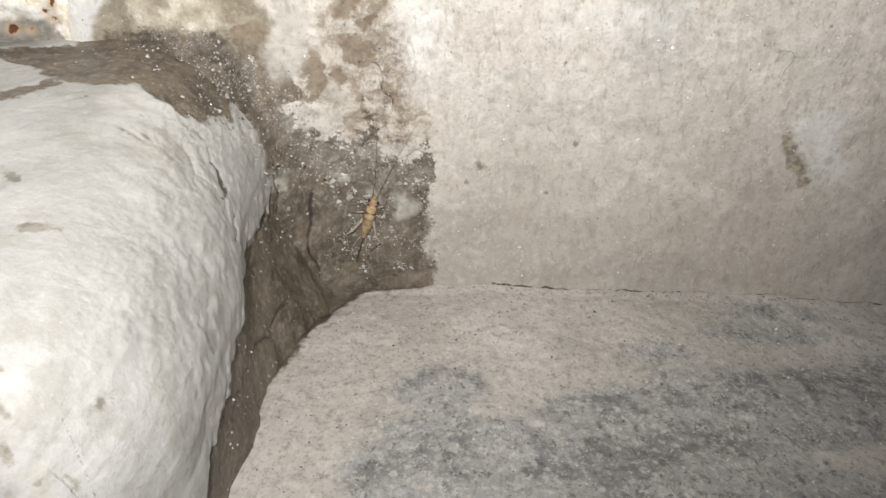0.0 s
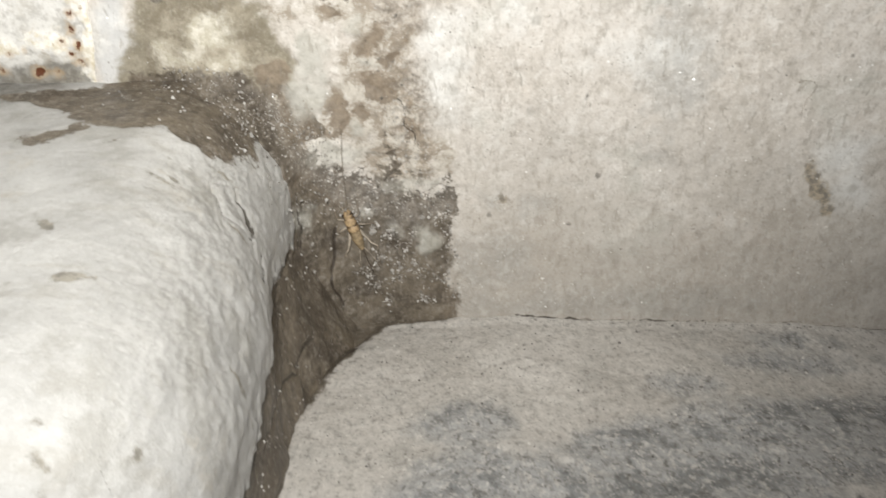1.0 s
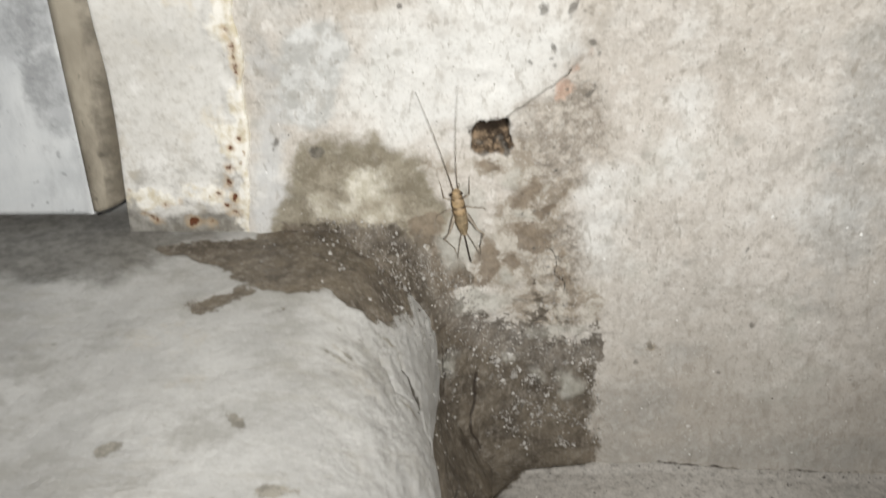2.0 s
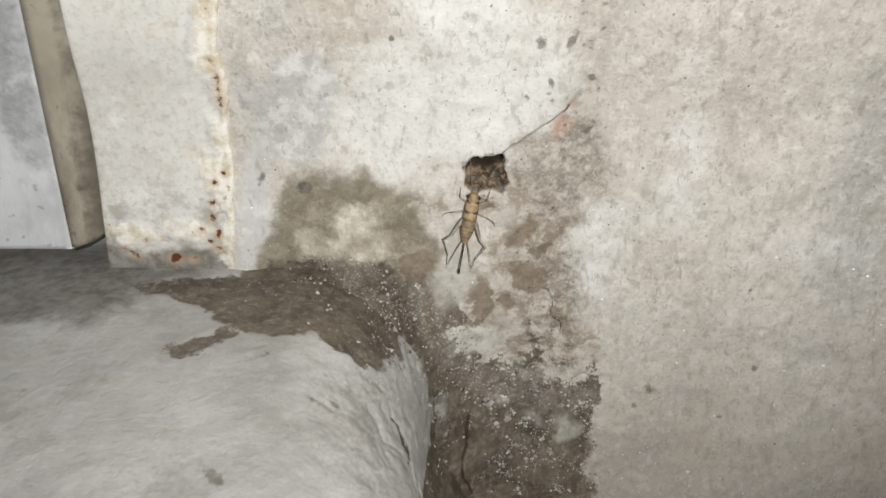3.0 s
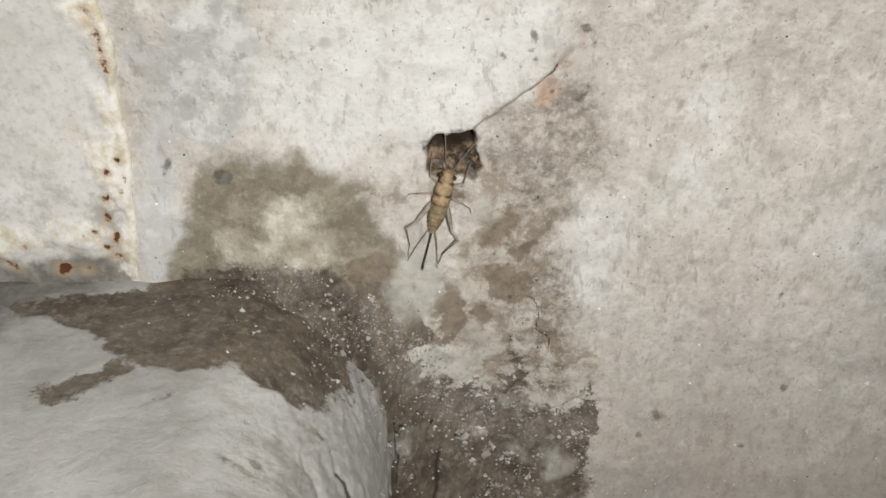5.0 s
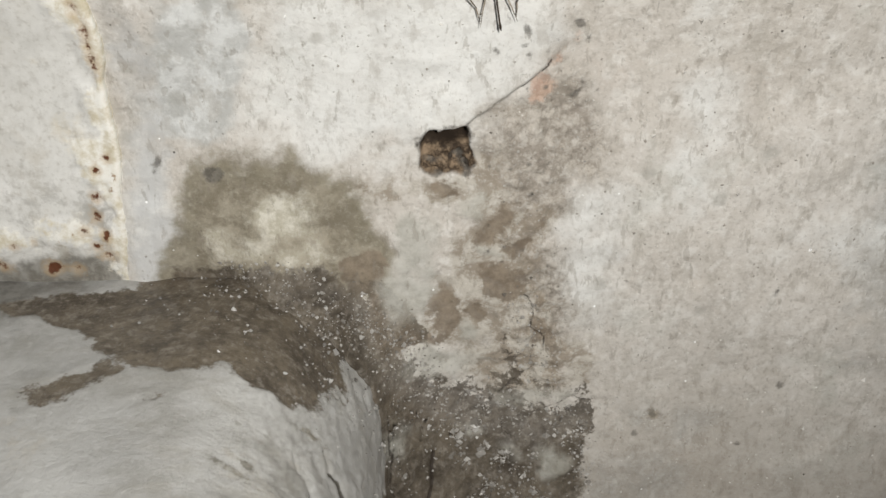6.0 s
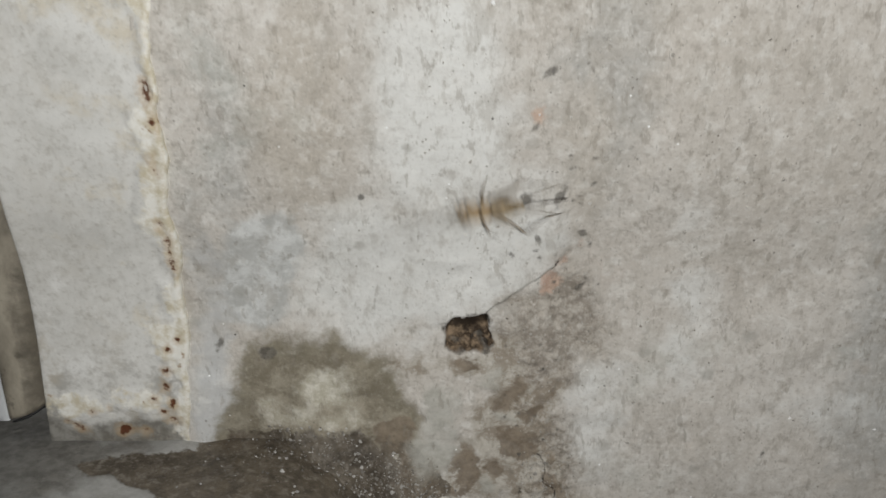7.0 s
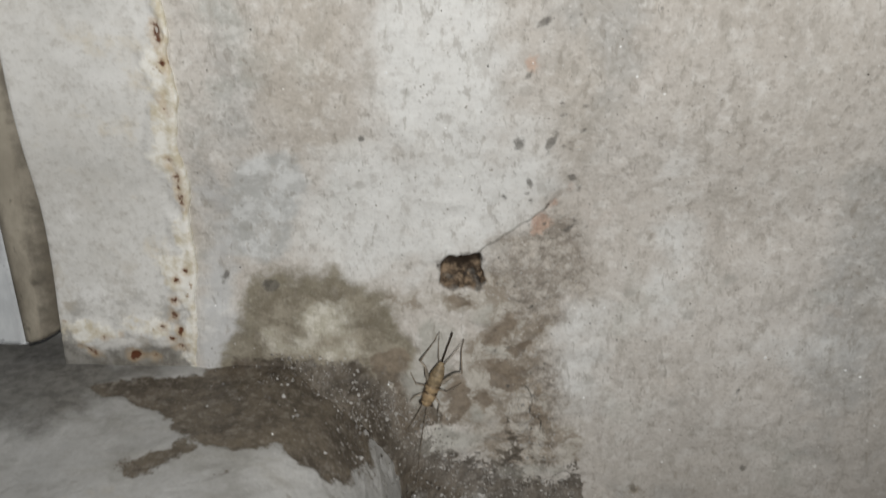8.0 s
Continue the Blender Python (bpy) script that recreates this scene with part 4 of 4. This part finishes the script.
def crumbs(name, spots, mat, label, category):
    """Small uneven grains at (place, size): each an octahedron pulled out of shape."""
    rng = random.Random(len(spots))
    verts, faces = [], []
    for (x, y, z), r in spots:
        k = len(verts)
        for d in ((1, 0, 0), (-1, 0, 0), (0, 1, 0), (0, -1, 0), (0, 0, 1), (0, 0, -1)):
            verts.append([(c + r * (e * rng.uniform(0.55, 1.1) + rng.uniform(-0.3, 0.3))) * MM for c, e in zip((x, y, z), d)])
        faces += [[k + i for i in f] for f in ((0, 2, 4), (2, 1, 4), (1, 3, 4), (3, 0, 4), (2, 0, 5), (1, 2, 5), (3, 1, 5), (0, 3, 5))]
    me = bpy.data.meshes.new(name)
    me.from_pydata(verts, [], faces)
    me.materials.append(mat)
    return tagged(new(name, me), label, category, kind="stuff")


def build_grit():
    rng = np.random.RandomState(8)
    # crumbs clinging to the damp patch of the wall, in clusters
    centres = np.stack([rng.uniform(-8, 46, 90), rng.uniform(-98, -36, 90)], -1)
    pick = centres[rng.randint(0, 90, 1100)] + rng.normal(0, 1.25, (1100, 2))
    y, f = wall_fields(pick[:, 0], pick[:, 1])
    keep = (f["damp"] > 0.5) & (pick[:, 1] > -98) & (rng.rand(1100) < 0.2 + 0.8 * step01(pick[:, 0], -4, 14))
    size = rng.lognormal(math.log(0.46), 0.42, 1100)
    spots = [((p[0], d - 0.05, p[1]), s) for p, d, s, k in zip(pick, y, size, keep) if k]
    # a few on the rough plaster above
    pick = np.stack([rng.uniform(14, 46, 260), rng.uniform(-50, 48, 260)], -1)
    y, f = wall_fields(pick[:, 0], pick[:, 1])
    spots += [((p[0], d - 0.05, p[1]), s) for p, d, s, k in zip(pick, y, rng.lognormal(math.log(0.24), 0.4, 260), f["rough"] > 0) if k]
    # and in bands along the border between the wall and the step and round the upper edge of the damp
    for (ax, az), (bx, bz), count, wide in (((-44, -13), (-20, -15), 170, 2.0), ((-20, -15), (-3, -26), 160, 2.4), ((-3, -26), (6, -48), 120, 2.6), ((6, -52), (30, -58), 60, 3.2), ((26, -14), (34, -44), 120, 2.6),
                                            ((42, -50), (46, -92), 130, 2.2), ((20, -48), (27, -60), 80, 3.0), ((28, -80), (40, -86), 70, 3.0), ((5, -52), (10, -60), 90, 3.0)):
        w = rng.rand(count)
        pick = np.stack([ax + (bx - ax) * w, az + (bz - az) * w], -1) + rng.normal(0, wide, (count, 2))
        y, f = wall_fields(pick[:, 0], pick[:, 1])
        spots += [((p[0], d - 0.05, p[1]), s) for p, d, s in zip(pick, y, rng.lognormal(math.log(0.32), 0.42, count))]
    turn, away = np.radians(rng.uniform(-8, 86, 620)), 42 + rng.gamma(2.0, 3.2, 620)       # over the mortar that rounds into the step
    pick = np.stack([-52.5 + np.cos(turn) * away, -46 + np.sin(turn) * away], -1)
    y, f = wall_fields(pick[:, 0], pick[:, 1])
    spots += [((p[0], d - 0.05, p[1]), s) for p, d, s, k in zip(pick, y, rng.lognormal(math.log(0.27), 0.42, 620), f["damp"]) if k > -2]
    spots += [(p, s) for p, s in zip(MORTAR_SPOTS, rng.lognormal(math.log(0.26), 0.45, len(MORTAR_SPOTS)))]
    spots.append(((21.5, surface_y(21.5, -13.5) - 0.3, -13.5), 0.9))
    crumbs("wall_crumbs", spots, crumb_material("salt_crumbs", (0.13, 0.115, 0.095), (0.50, 0.48, 0.45)), "pale salt crumbs stuck on the damp mortar", "crumbs")
    # a few white grains added in place of glints on the wall
    places = ((-40, 103.6, 0.8), (-38, 103, 0.5), (14.5, 116.4, 0.7), (25.1, 91, 0.4), (-10.1, 89, 0.45), (-57.5, 33.9, 0.4), (40.5, 14.4, 0.35), (98, -2, 0.6), (122.4, -6.1, 0.6), (127.6, -9.1, 0.6),
              (135.3, -27.1, 0.4), (62, -80, 0.35), (150, -40, 0.35), (-25, 62, 0.4), (3, 70, 0.4))
    spots = [((x, surface_y(x, z) - 0.1, z), s) for x, z, s in places]
    crumbs("glint_specks", spots, crumb_material("glint_white", (0.85, 0.84, 0.82), (0.92, 0.92, 0.91), 0.2), "white specks standing in for glints on the plaster", "specks")
    # grains and chips that stand out of the dry plaster
    pick = np.stack([rng.uniform(46, 238, 4200), rng.uniform(-98, 120, 4200)], -1)
    pick[3600:] = np.stack([rng.uniform(-58, 46, 600), rng.uniform(36, 125, 600)], -1)
    y, f = wall_fields(pick[:, 0], pick[:, 1])
    spots = [((p[0], d + 0.06, p[1]), s) for p, d, s in zip(pick, y, rng.lognormal(math.log(0.26), 0.42, 4200))]
    crumbs("plaster_grains", spots, crumb_material("plaster_chips", (0.30, 0.275, 0.24), (0.66, 0.64, 0.60), 0.7), "small cream grains standing out of the plaster", "grains")
    # crumbs on the stained top of the step
    pick = np.stack([rng.beta(2.2, 1.2, 1100) * 70 - 78, rng.uniform(-46, 4, 1100)], -1)
    inside_f = inside(pick[:, 0], pick[:, 1], TOP_STAIN)
    more = np.stack([rng.normal(-22, 13, 420), rng.normal(-16, 11, 420)], -1)
    pick[:420] = more
    pick[420:720] = np.stack([rng.normal(-36, 9, 300), rng.normal(-4, 3.5, 300)], -1)
    spots = [((p[0], p[1], step_top(p[0], p[1])), s) for p, s, k in zip(pick, rng.lognormal(math.log(0.29), 0.42, 1100), inside_f) if k > 1]
    crumbs("step_crumbs", spots, crumb_material("grey_crumbs", (0.10, 0.09, 0.078), (0.52, 0.505, 0.48), 0.25), "grey and white crumbs on the stained step", "crumbs")
    # sand on the cement floor
    pick = np.stack([rng.uniform(-5, 240, 4200), rng.uniform(-150, 4, 4200)], -1)
    spots = [((p[0], p[1], float(floor_height(p[0], p[1])) + 0.1), s) for p, s in zip(pick, rng.lognormal(math.log(0.23), 0.45, 4200)) if p[0] > -2 + max(0, p[1] + 60) * 0.4]
    # crumbs gathered along the foot of the wall
    pick = np.stack([rng.uniform(58, 235, 700), rng.normal(4.2, 1.3, 700)], -1)
    spots += [((p[0], p[1], float(floor_height(p[0], p[1])) + 0.1), s) for p, s in zip(pick, rng.lognormal(math.log(0.2), 0.4, 700))]
    for x, yy, s in ((37, -92, 0.8), (40, -112, 0.6), (80, -55, 0.5), (3.2, -33, 1.1), (65, -40, 0.5)):
        spots.append(((x, yy, float(floor_height(x, yy)) + 0.2), s))
    crumbs("floor_sand", spots, crumb_material("sand_grains", (0.07, 0.062, 0.055), (0.62, 0.595, 0.55), 0.5), "loose sand grains on the cement floor", "sand")


build_grit()


def build_fibre():
    """A thin curled fibre stuck to the plaster."""
    flat = [(162.7, -10.6), (165.0, -9.8), (168.0, -10.2), (169.6, -12.3), (168.6, -14.8), (167.2, -16.8), (166.4, -20.2), (166.2, -22.8)]
    n = Nodes("brown_fibre")
    mat = n.finish(n.mix(n.noise(400, 3), (0.24, 0.195, 0.15), (0.34, 0.285, 0.23)), 0.6)
    bm = tube(bmesh.new(), mm([(x, surface_y(x, z) - 0.15, z) for x, z in flat]), [0.08 * MM] * 6 + [0.07 * MM, 0.04 * MM], 6)
    tagged(part("fibre", bm, mat), "thin curled brown fibre stuck on plaster", "fibre")


build_fibre()


# ---- the cricket ----
def cricket_skin(name, pale, dark, bands=(), width=0.45, flank=0.0):
    n = Nodes(name)
    sep = n.tree.nodes.new("ShaderNodeSeparateXYZ")
    n.link(n.coord, sep.inputs[0])
    c = n.mix(n.ramp(n.noise(520, 6, 0.7), 0.34, 0.62), pale, tuple(0.5 * v for v in pale))
    yy = n.math("MULTIPLY_ADD", n.math("SUBTRACT", n.noise(600, 2), 0.5), 0.9, n.math("MULTIPLY", sep.outputs[1], 1000.0))
    side = n.math("MULTIPLY_ADD", n.math("SUBTRACT", n.noise(900, 3), 0.5), 1.2, n.math("MULTIPLY", n.math("ABSOLUTE", sep.outputs[0]), 1000.0))
    for b, strength in bands:                                                                          # bands, darkest at the sides
        line = n.ramp(n.math("ABSOLUTE", n.math("SUBTRACT", yy, b)), width * 0.4, width * 1.5, strength, 0)
        c = n.mix(n.math("MULTIPLY", line, n.ramp(side, 0.3, 1.5, 0.3, 1.0)), c, dark)
    c = n.mix(n.ramp(side, 1.2, 2.2, 0, flank), c, dark)
    return n.finish(c, 0.5, n.noise(1500, 3), 0.3, 0.0003, 0.35)


def build_cricket():
    root = tagged(new("cricket"), "tan cricket with dark bands and long antennae", "cricket")
    tan, brown = (0.50, 0.36, 0.205), (0.045, 0.028, 0.017)
    skin = cricket_skin("cricket_thorax", tan, brown, ((6.9, 0.7), (5.3, 0.9), (2.1, 0.95), (-0.6, 0.95)), 0.34, 0.55)
    belly = cricket_skin("cricket_abdomen", (0.36, 0.275, 0.165), (0.13, 0.09, 0.055), tuple((-1.9 - 1.15 * k, 0.5) for k in range(6)), 0.2, 0.5)
    limb = cricket_skin("cricket_leg", (0.40, 0.345, 0.275), brown)
    shank = cricket_skin("cricket_shank", (0.27, 0.22, 0.165), brown)
    dark = cricket_skin("cricket_dark", (0.05, 0.033, 0.02), brown)
    m = lambda rows: [tuple(v * MM for v in r) for r in rows]
    slim = lambda rows: m([(y, w * 0.9, h, z) for y, w, h, z in rows])
    part("head", hull(bmesh.new(), slim([(5.2, 1.5, 1.4, 2.5), (5.8, 1.95, 1.75, 2.45), (6.6, 2.0, 1.85, 2.35), (7.3, 1.6, 1.5, 2.1), (7.8, 1.0, 0.95, 1.8), (8.05, 0.3, 0.3, 1.6)])), skin, root)
    part("pronotum", hull(bmesh.new(), slim([(2.0, 2.2, 1.7, 2.5), (2.2, 2.45, 1.9, 2.5), (3.2, 2.45, 1.95, 2.55), (4.6, 2.25, 1.85, 2.55), (5.4, 2.1, 1.7, 2.5), (5.6, 1.7, 1.4, 2.5)])), skin, root)
    part("wing_pads", hull(bmesh.new(), slim([(-0.8, 2.1, 1.7, 2.45), (-0.5, 2.45, 1.9, 2.5), (0.8, 2.5, 1.95, 2.5), (2.0, 2.4, 1.85, 2.5), (2.3, 2.0, 1.6, 2.5)])), skin, root)
    rows = [(-0.5, 2.3, 1.8, 2.4)]
    for k in range(7):
        y, w = -0.7 - 1.1 * k, (2.45, 2.5, 2.42, 2.22, 1.9, 1.5, 1.05)[k]
        rows += [(y - 0.1, w * 0.97, w * 0.78, 2.3), (y - 0.6, w * 1.02, w * 0.82, 2.3), (y - 1.0, w * 0.98, w * 0.78, 2.28)]
    rows.append((-8.6, 0.5, 0.4, 2.1))
    part("abdomen", hull(bmesh.new(), slim(rows)), belly, root, "tan ringed abdomen")
    for s in (1, -1):
        bm = bmesh.new()
        bmesh.ops.create_uvsphere(bm, u_segments=10, v_segments=8, radius=0.62 * MM)
        part("eye", bm, dark, root, "black eye", (s * 1.6 * MM, 6.75 * MM, 2.95 * MM))
        part("palp", tube(bmesh.new(), mm([(s * 0.7, 7.6, 1.5), (s * 1.4, 8.6, 0.9), (s * 1.3, 9.3, 0.5)]), [0.2 * MM, 0.2 * MM, 0.15 * MM]), limb, root)
        part("cercus", tube(bmesh.new(), mm([(s * 0.8, -8.0, 2.1), (s * 1.9, -11.0, 1.9), (s * 3.0, -14.5, 1.6), (s * 3.9, -18.0, 1.4)]), [0.2 * MM, 0.17 * MM, 0.13 * MM, 0.05 * MM]), limb, root)
    part("ovipositor", tube(bmesh.new(), mm([(0, -8.2, 2.0), (0.1, -12, 1.9), (0.2, -17.5, 1.8), (0.25, -18.3, 1.8), (0.3, -19.3, 1.8)]), [0.24 * MM, 0.2 * MM, 0.2 * MM, 0.32 * MM, 0.1 * MM]), dark, root, "dark needle-like ovipositor")
    moving = {}
    for s, side in ((1, "r"), (-1, "l")):
        # antennae: long bristles that curve outwards a little
        pts = [(s * 0.1 * (k / 12) ** 2 * 30, 36 * k / 12, -0.4 + 1.6 * math.sin(k / 12 * 2.6)) for k in range(13)]
        moving["antenna_" + side] = part("antenna", tube(bmesh.new(), mm(pts), [(0.14 - 0.10 * k / 12) * MM for k in range(13)], 6), shank, root, "", (s * 0.7 * MM, 7.6 * MM, 2.6 * MM))
        # hind leg: thick thigh up and back, thin shin down and back, foot
        hip = (s * 1.9, -0.8, 2.0)
        knee = (s * 4.6, -7.2, 2.2)
        ankle = (s * 2.3, -13.2, -1.4)
        bm = tube(bmesh.new(), mm([(0, 0, 0), (s * 0.7, -1.6, 0.4), (s * 1.7, -3.7, 0.9), (s * 2.6, -5.6, 1.6), knee]), [0.45 * MM, 0.72 * MM, 0.56 * MM, 0.32 * MM, 0.27 * MM], 9, 1.2)
        leg = part("hind_leg", bm, limb, root, "", tuple(v * MM for v in hip))
        bm = tube(bmesh.new(), mm([knee, (s * 3.7, -9.5, 0.8), ankle]), [0.27 * MM, 0.18 * MM, 0.14 * MM])
        part("shin", bm, shank, leg)
        part("foot", tube(bmesh.new(), mm([ankle, (s * 2.2, -15.0, -1.75), (s * 1.9, -16.6, -1.8)]), [0.15 * MM, 0.12 * MM, 0.07 * MM]), shank, leg)
        moving["hind_" + side] = leg
        for key, hip, knee, ankle in (("mid", (s * 2.0, 1.4, 1.6), (s * 3.0, -0.4, 1.2), (s * 5.6, -2.2, -1.3)), ("front", (s * 1.7, 4.2, 1.5), (s * 2.4, 1.6, 1.0), (s * 2.9, 5.2, -1.2))):
            bm = tube(bmesh.new(), mm([(0, 0, 0), tuple(v * 0.5 for v in knee), knee]), [0.32 * MM, 0.34 * MM, 0.22 * MM])
            leg = part(key + "_leg" if key != "mid" else "middle_leg", bm, limb, root, "", tuple(v * MM for v in hip))
            foot = (ankle[0] * 1.12, ankle[1] + (1.6 if key == "front" else -1.2), -1.45)
            part("shin", tube(bmesh.new(), mm([knee, ankle, foot]), [0.2 * MM, 0.14 * MM, 0.07 * MM]), shank, leg)
            moving[key + "_" + side] = leg
    return root, moving


# time, x, z (mm), heading from upright towards the right (degrees), nose dipped towards the wall (degrees)
TRACK = [
    (0.0, 22.4, -73.7, 17, 0), (0.2, 22.1, -73.5, 16, 0), (0.3, 17.5, -70.5, 4, 0), (0.4, 10.4, -64.8, -9, 0), (0.5, 9.4, -63.8, -12, 0), (0.7, 8.4, -63.4, -16, 0),
    (1.0, 9.0, -63.8, -18, 0), (1.1, 9.1, -63.2, -16, 0), (1.2, 9.2, -56.5, -11, 0), (1.3, 1.4, -19.0, -6, 0), (1.4, -3.0, 2.8, -7, 0), (1.5, -2.8, 3.2, -10, 0),
    (1.7, -2.3, 2.2, -10, 0), (2.0, -2.6, 2.9, -9, 0), (2.2, -2.1, 3.4, -8, 0), (2.5, -1.8, 3.6, -5, 0), (2.9, 1.9, 12.4, 9, 4), (3.3, 3.6, 14.8, 14, 8),
    (3.9, 3.7, 15.1, 15, 8), (4.7, 3.8, 14.8, 16, 8), (5.0, 4.4, 16.4, 16, 2), (5.2, 10.0, 37.0, 12, 0), (5.4, 14.5, 62.0, 0, 0), (5.6, 16.6, 79.5, -6, 0), (5.8, 16.9, 80.5, -7, 0), (6.0, 17.2, 77.0, -7, 0),
    (6.3, 17.4, 78.5, -8, 0), (6.4, 13.0, 78.5, -25, 0), (6.5, 8.8, 77.0, -44, 0), (6.7, 8.2, 75.6, -43, 0), (6.9, 8.2, 75.0, -40, 0), (7.0, 13.2, 67.5, -96, 0),
    (7.1, 18.0, 32.0, -133, 8), (7.3, 18.1, 31.5, -137, 8), (7.6, 17.8, 34.4, -147, 8), (7.7, 3.0, -1.0, -162, 0), (7.8, -2.1, -10.0, -160, 0), (8.0, -1.0, -9.9, -161, 0),
]
# time, turn of the right and left antenna from straight ahead (degrees, towards the right), and how far both rise
FEELERS = [(0.0, 6, -8, 4), (0.4, 14, -20, 4), (1.1, 14, -20, 4), (1.4, -4, -12, 4), (2.0, 6, -3, 4), (2.2, 40, 3, 4), (2.8, 30, -10, -10), (3.3, 24, -14, -34), (4.7, 24, -14, -34),
           (5.1, 20, -14, -4), (5.6, 15, -15, 4), (6.3, 12, -16, 4), (6.5, 8, -28, 4), (6.9, 0, -22, 4), (7.1, -36, 2, 2), (7.6, -34, 2, 2), (7.8, 8, -8, 0), (8.0, 8, -8, 0)]


def on_wall(x, z, heading, dip):
    """The cricket's pose on the wall: its y axis points where it heads, its z axis off the wall."""
    a = radians(heading)
    fx, fz = math.sin(a), math.cos(a)
    depth = lambda s, w: surface_y(x + fx * s + fz * w, z + fz * s - fx * w)
    head = min(depth(s, w) for s in (4, 6, 8) for w in (-2.5, 2.5))
    tail = min(depth(s, w) for s in (-4, -7, -10) for w in (-3, 3))
    slope = (head - tail) / 13.0
    forward = Vector((fx, slope + math.tan(radians(dip)), fz)).normalized()
    out = Vector((0, -1, 0))
    right = forward.cross(out).normalized()
    out = right.cross(forward).normalized()
    m = Matrix((right, forward, out)).transposed().to_4x4()
    m.translation = Vector((x, (head + tail) / 2 - 0.2, z)) * MM
    return m


def motions():
    root, moving = build_cricket()
    walk(root, [(t, on_wall(x, z, heading, dip)) for t, x, z, heading, dip in TRACK])
    for key, col in (("antenna_r", 1), ("antenna_l", 2)):
        spot = tuple(moving[key].location)
        walk(moving[key], [(row[0], pose(*spot, row[3], 0, -row[col])) for row in FEELERS])
    # the legs swing while it runs: stretches of time in which it does
    runs = ((0.2, 0.5), (1.1, 1.4), (2.5, 3.0), (5.0, 5.6), (6.3, 6.5), (6.9, 7.1), (7.6, 7.8))
    for k, key in enumerate(("hind_r", "hind_l", "mid_r", "mid_l", "front_r", "front_l")):
        spot, rows = tuple(moving[key].location), [(0.0, pose(*moving[key].location))]
        sign = 1 if k % 4 in (0, 3) else -1
        for a, b in runs:
            rows.append((a, pose(*spot)))
            steps = int(round((b - a) / 0.1))
            rows += [(a + 0.1 * i - 0.05, pose(*spot, 0, 0, sign * (14 if i % 2 else -14))) for i in range(1, steps + 1)]
            rows.append((b, pose(*spot)))
        rows.append((8.0, pose(*spot)))
        walk(moving[key], rows)


motions()
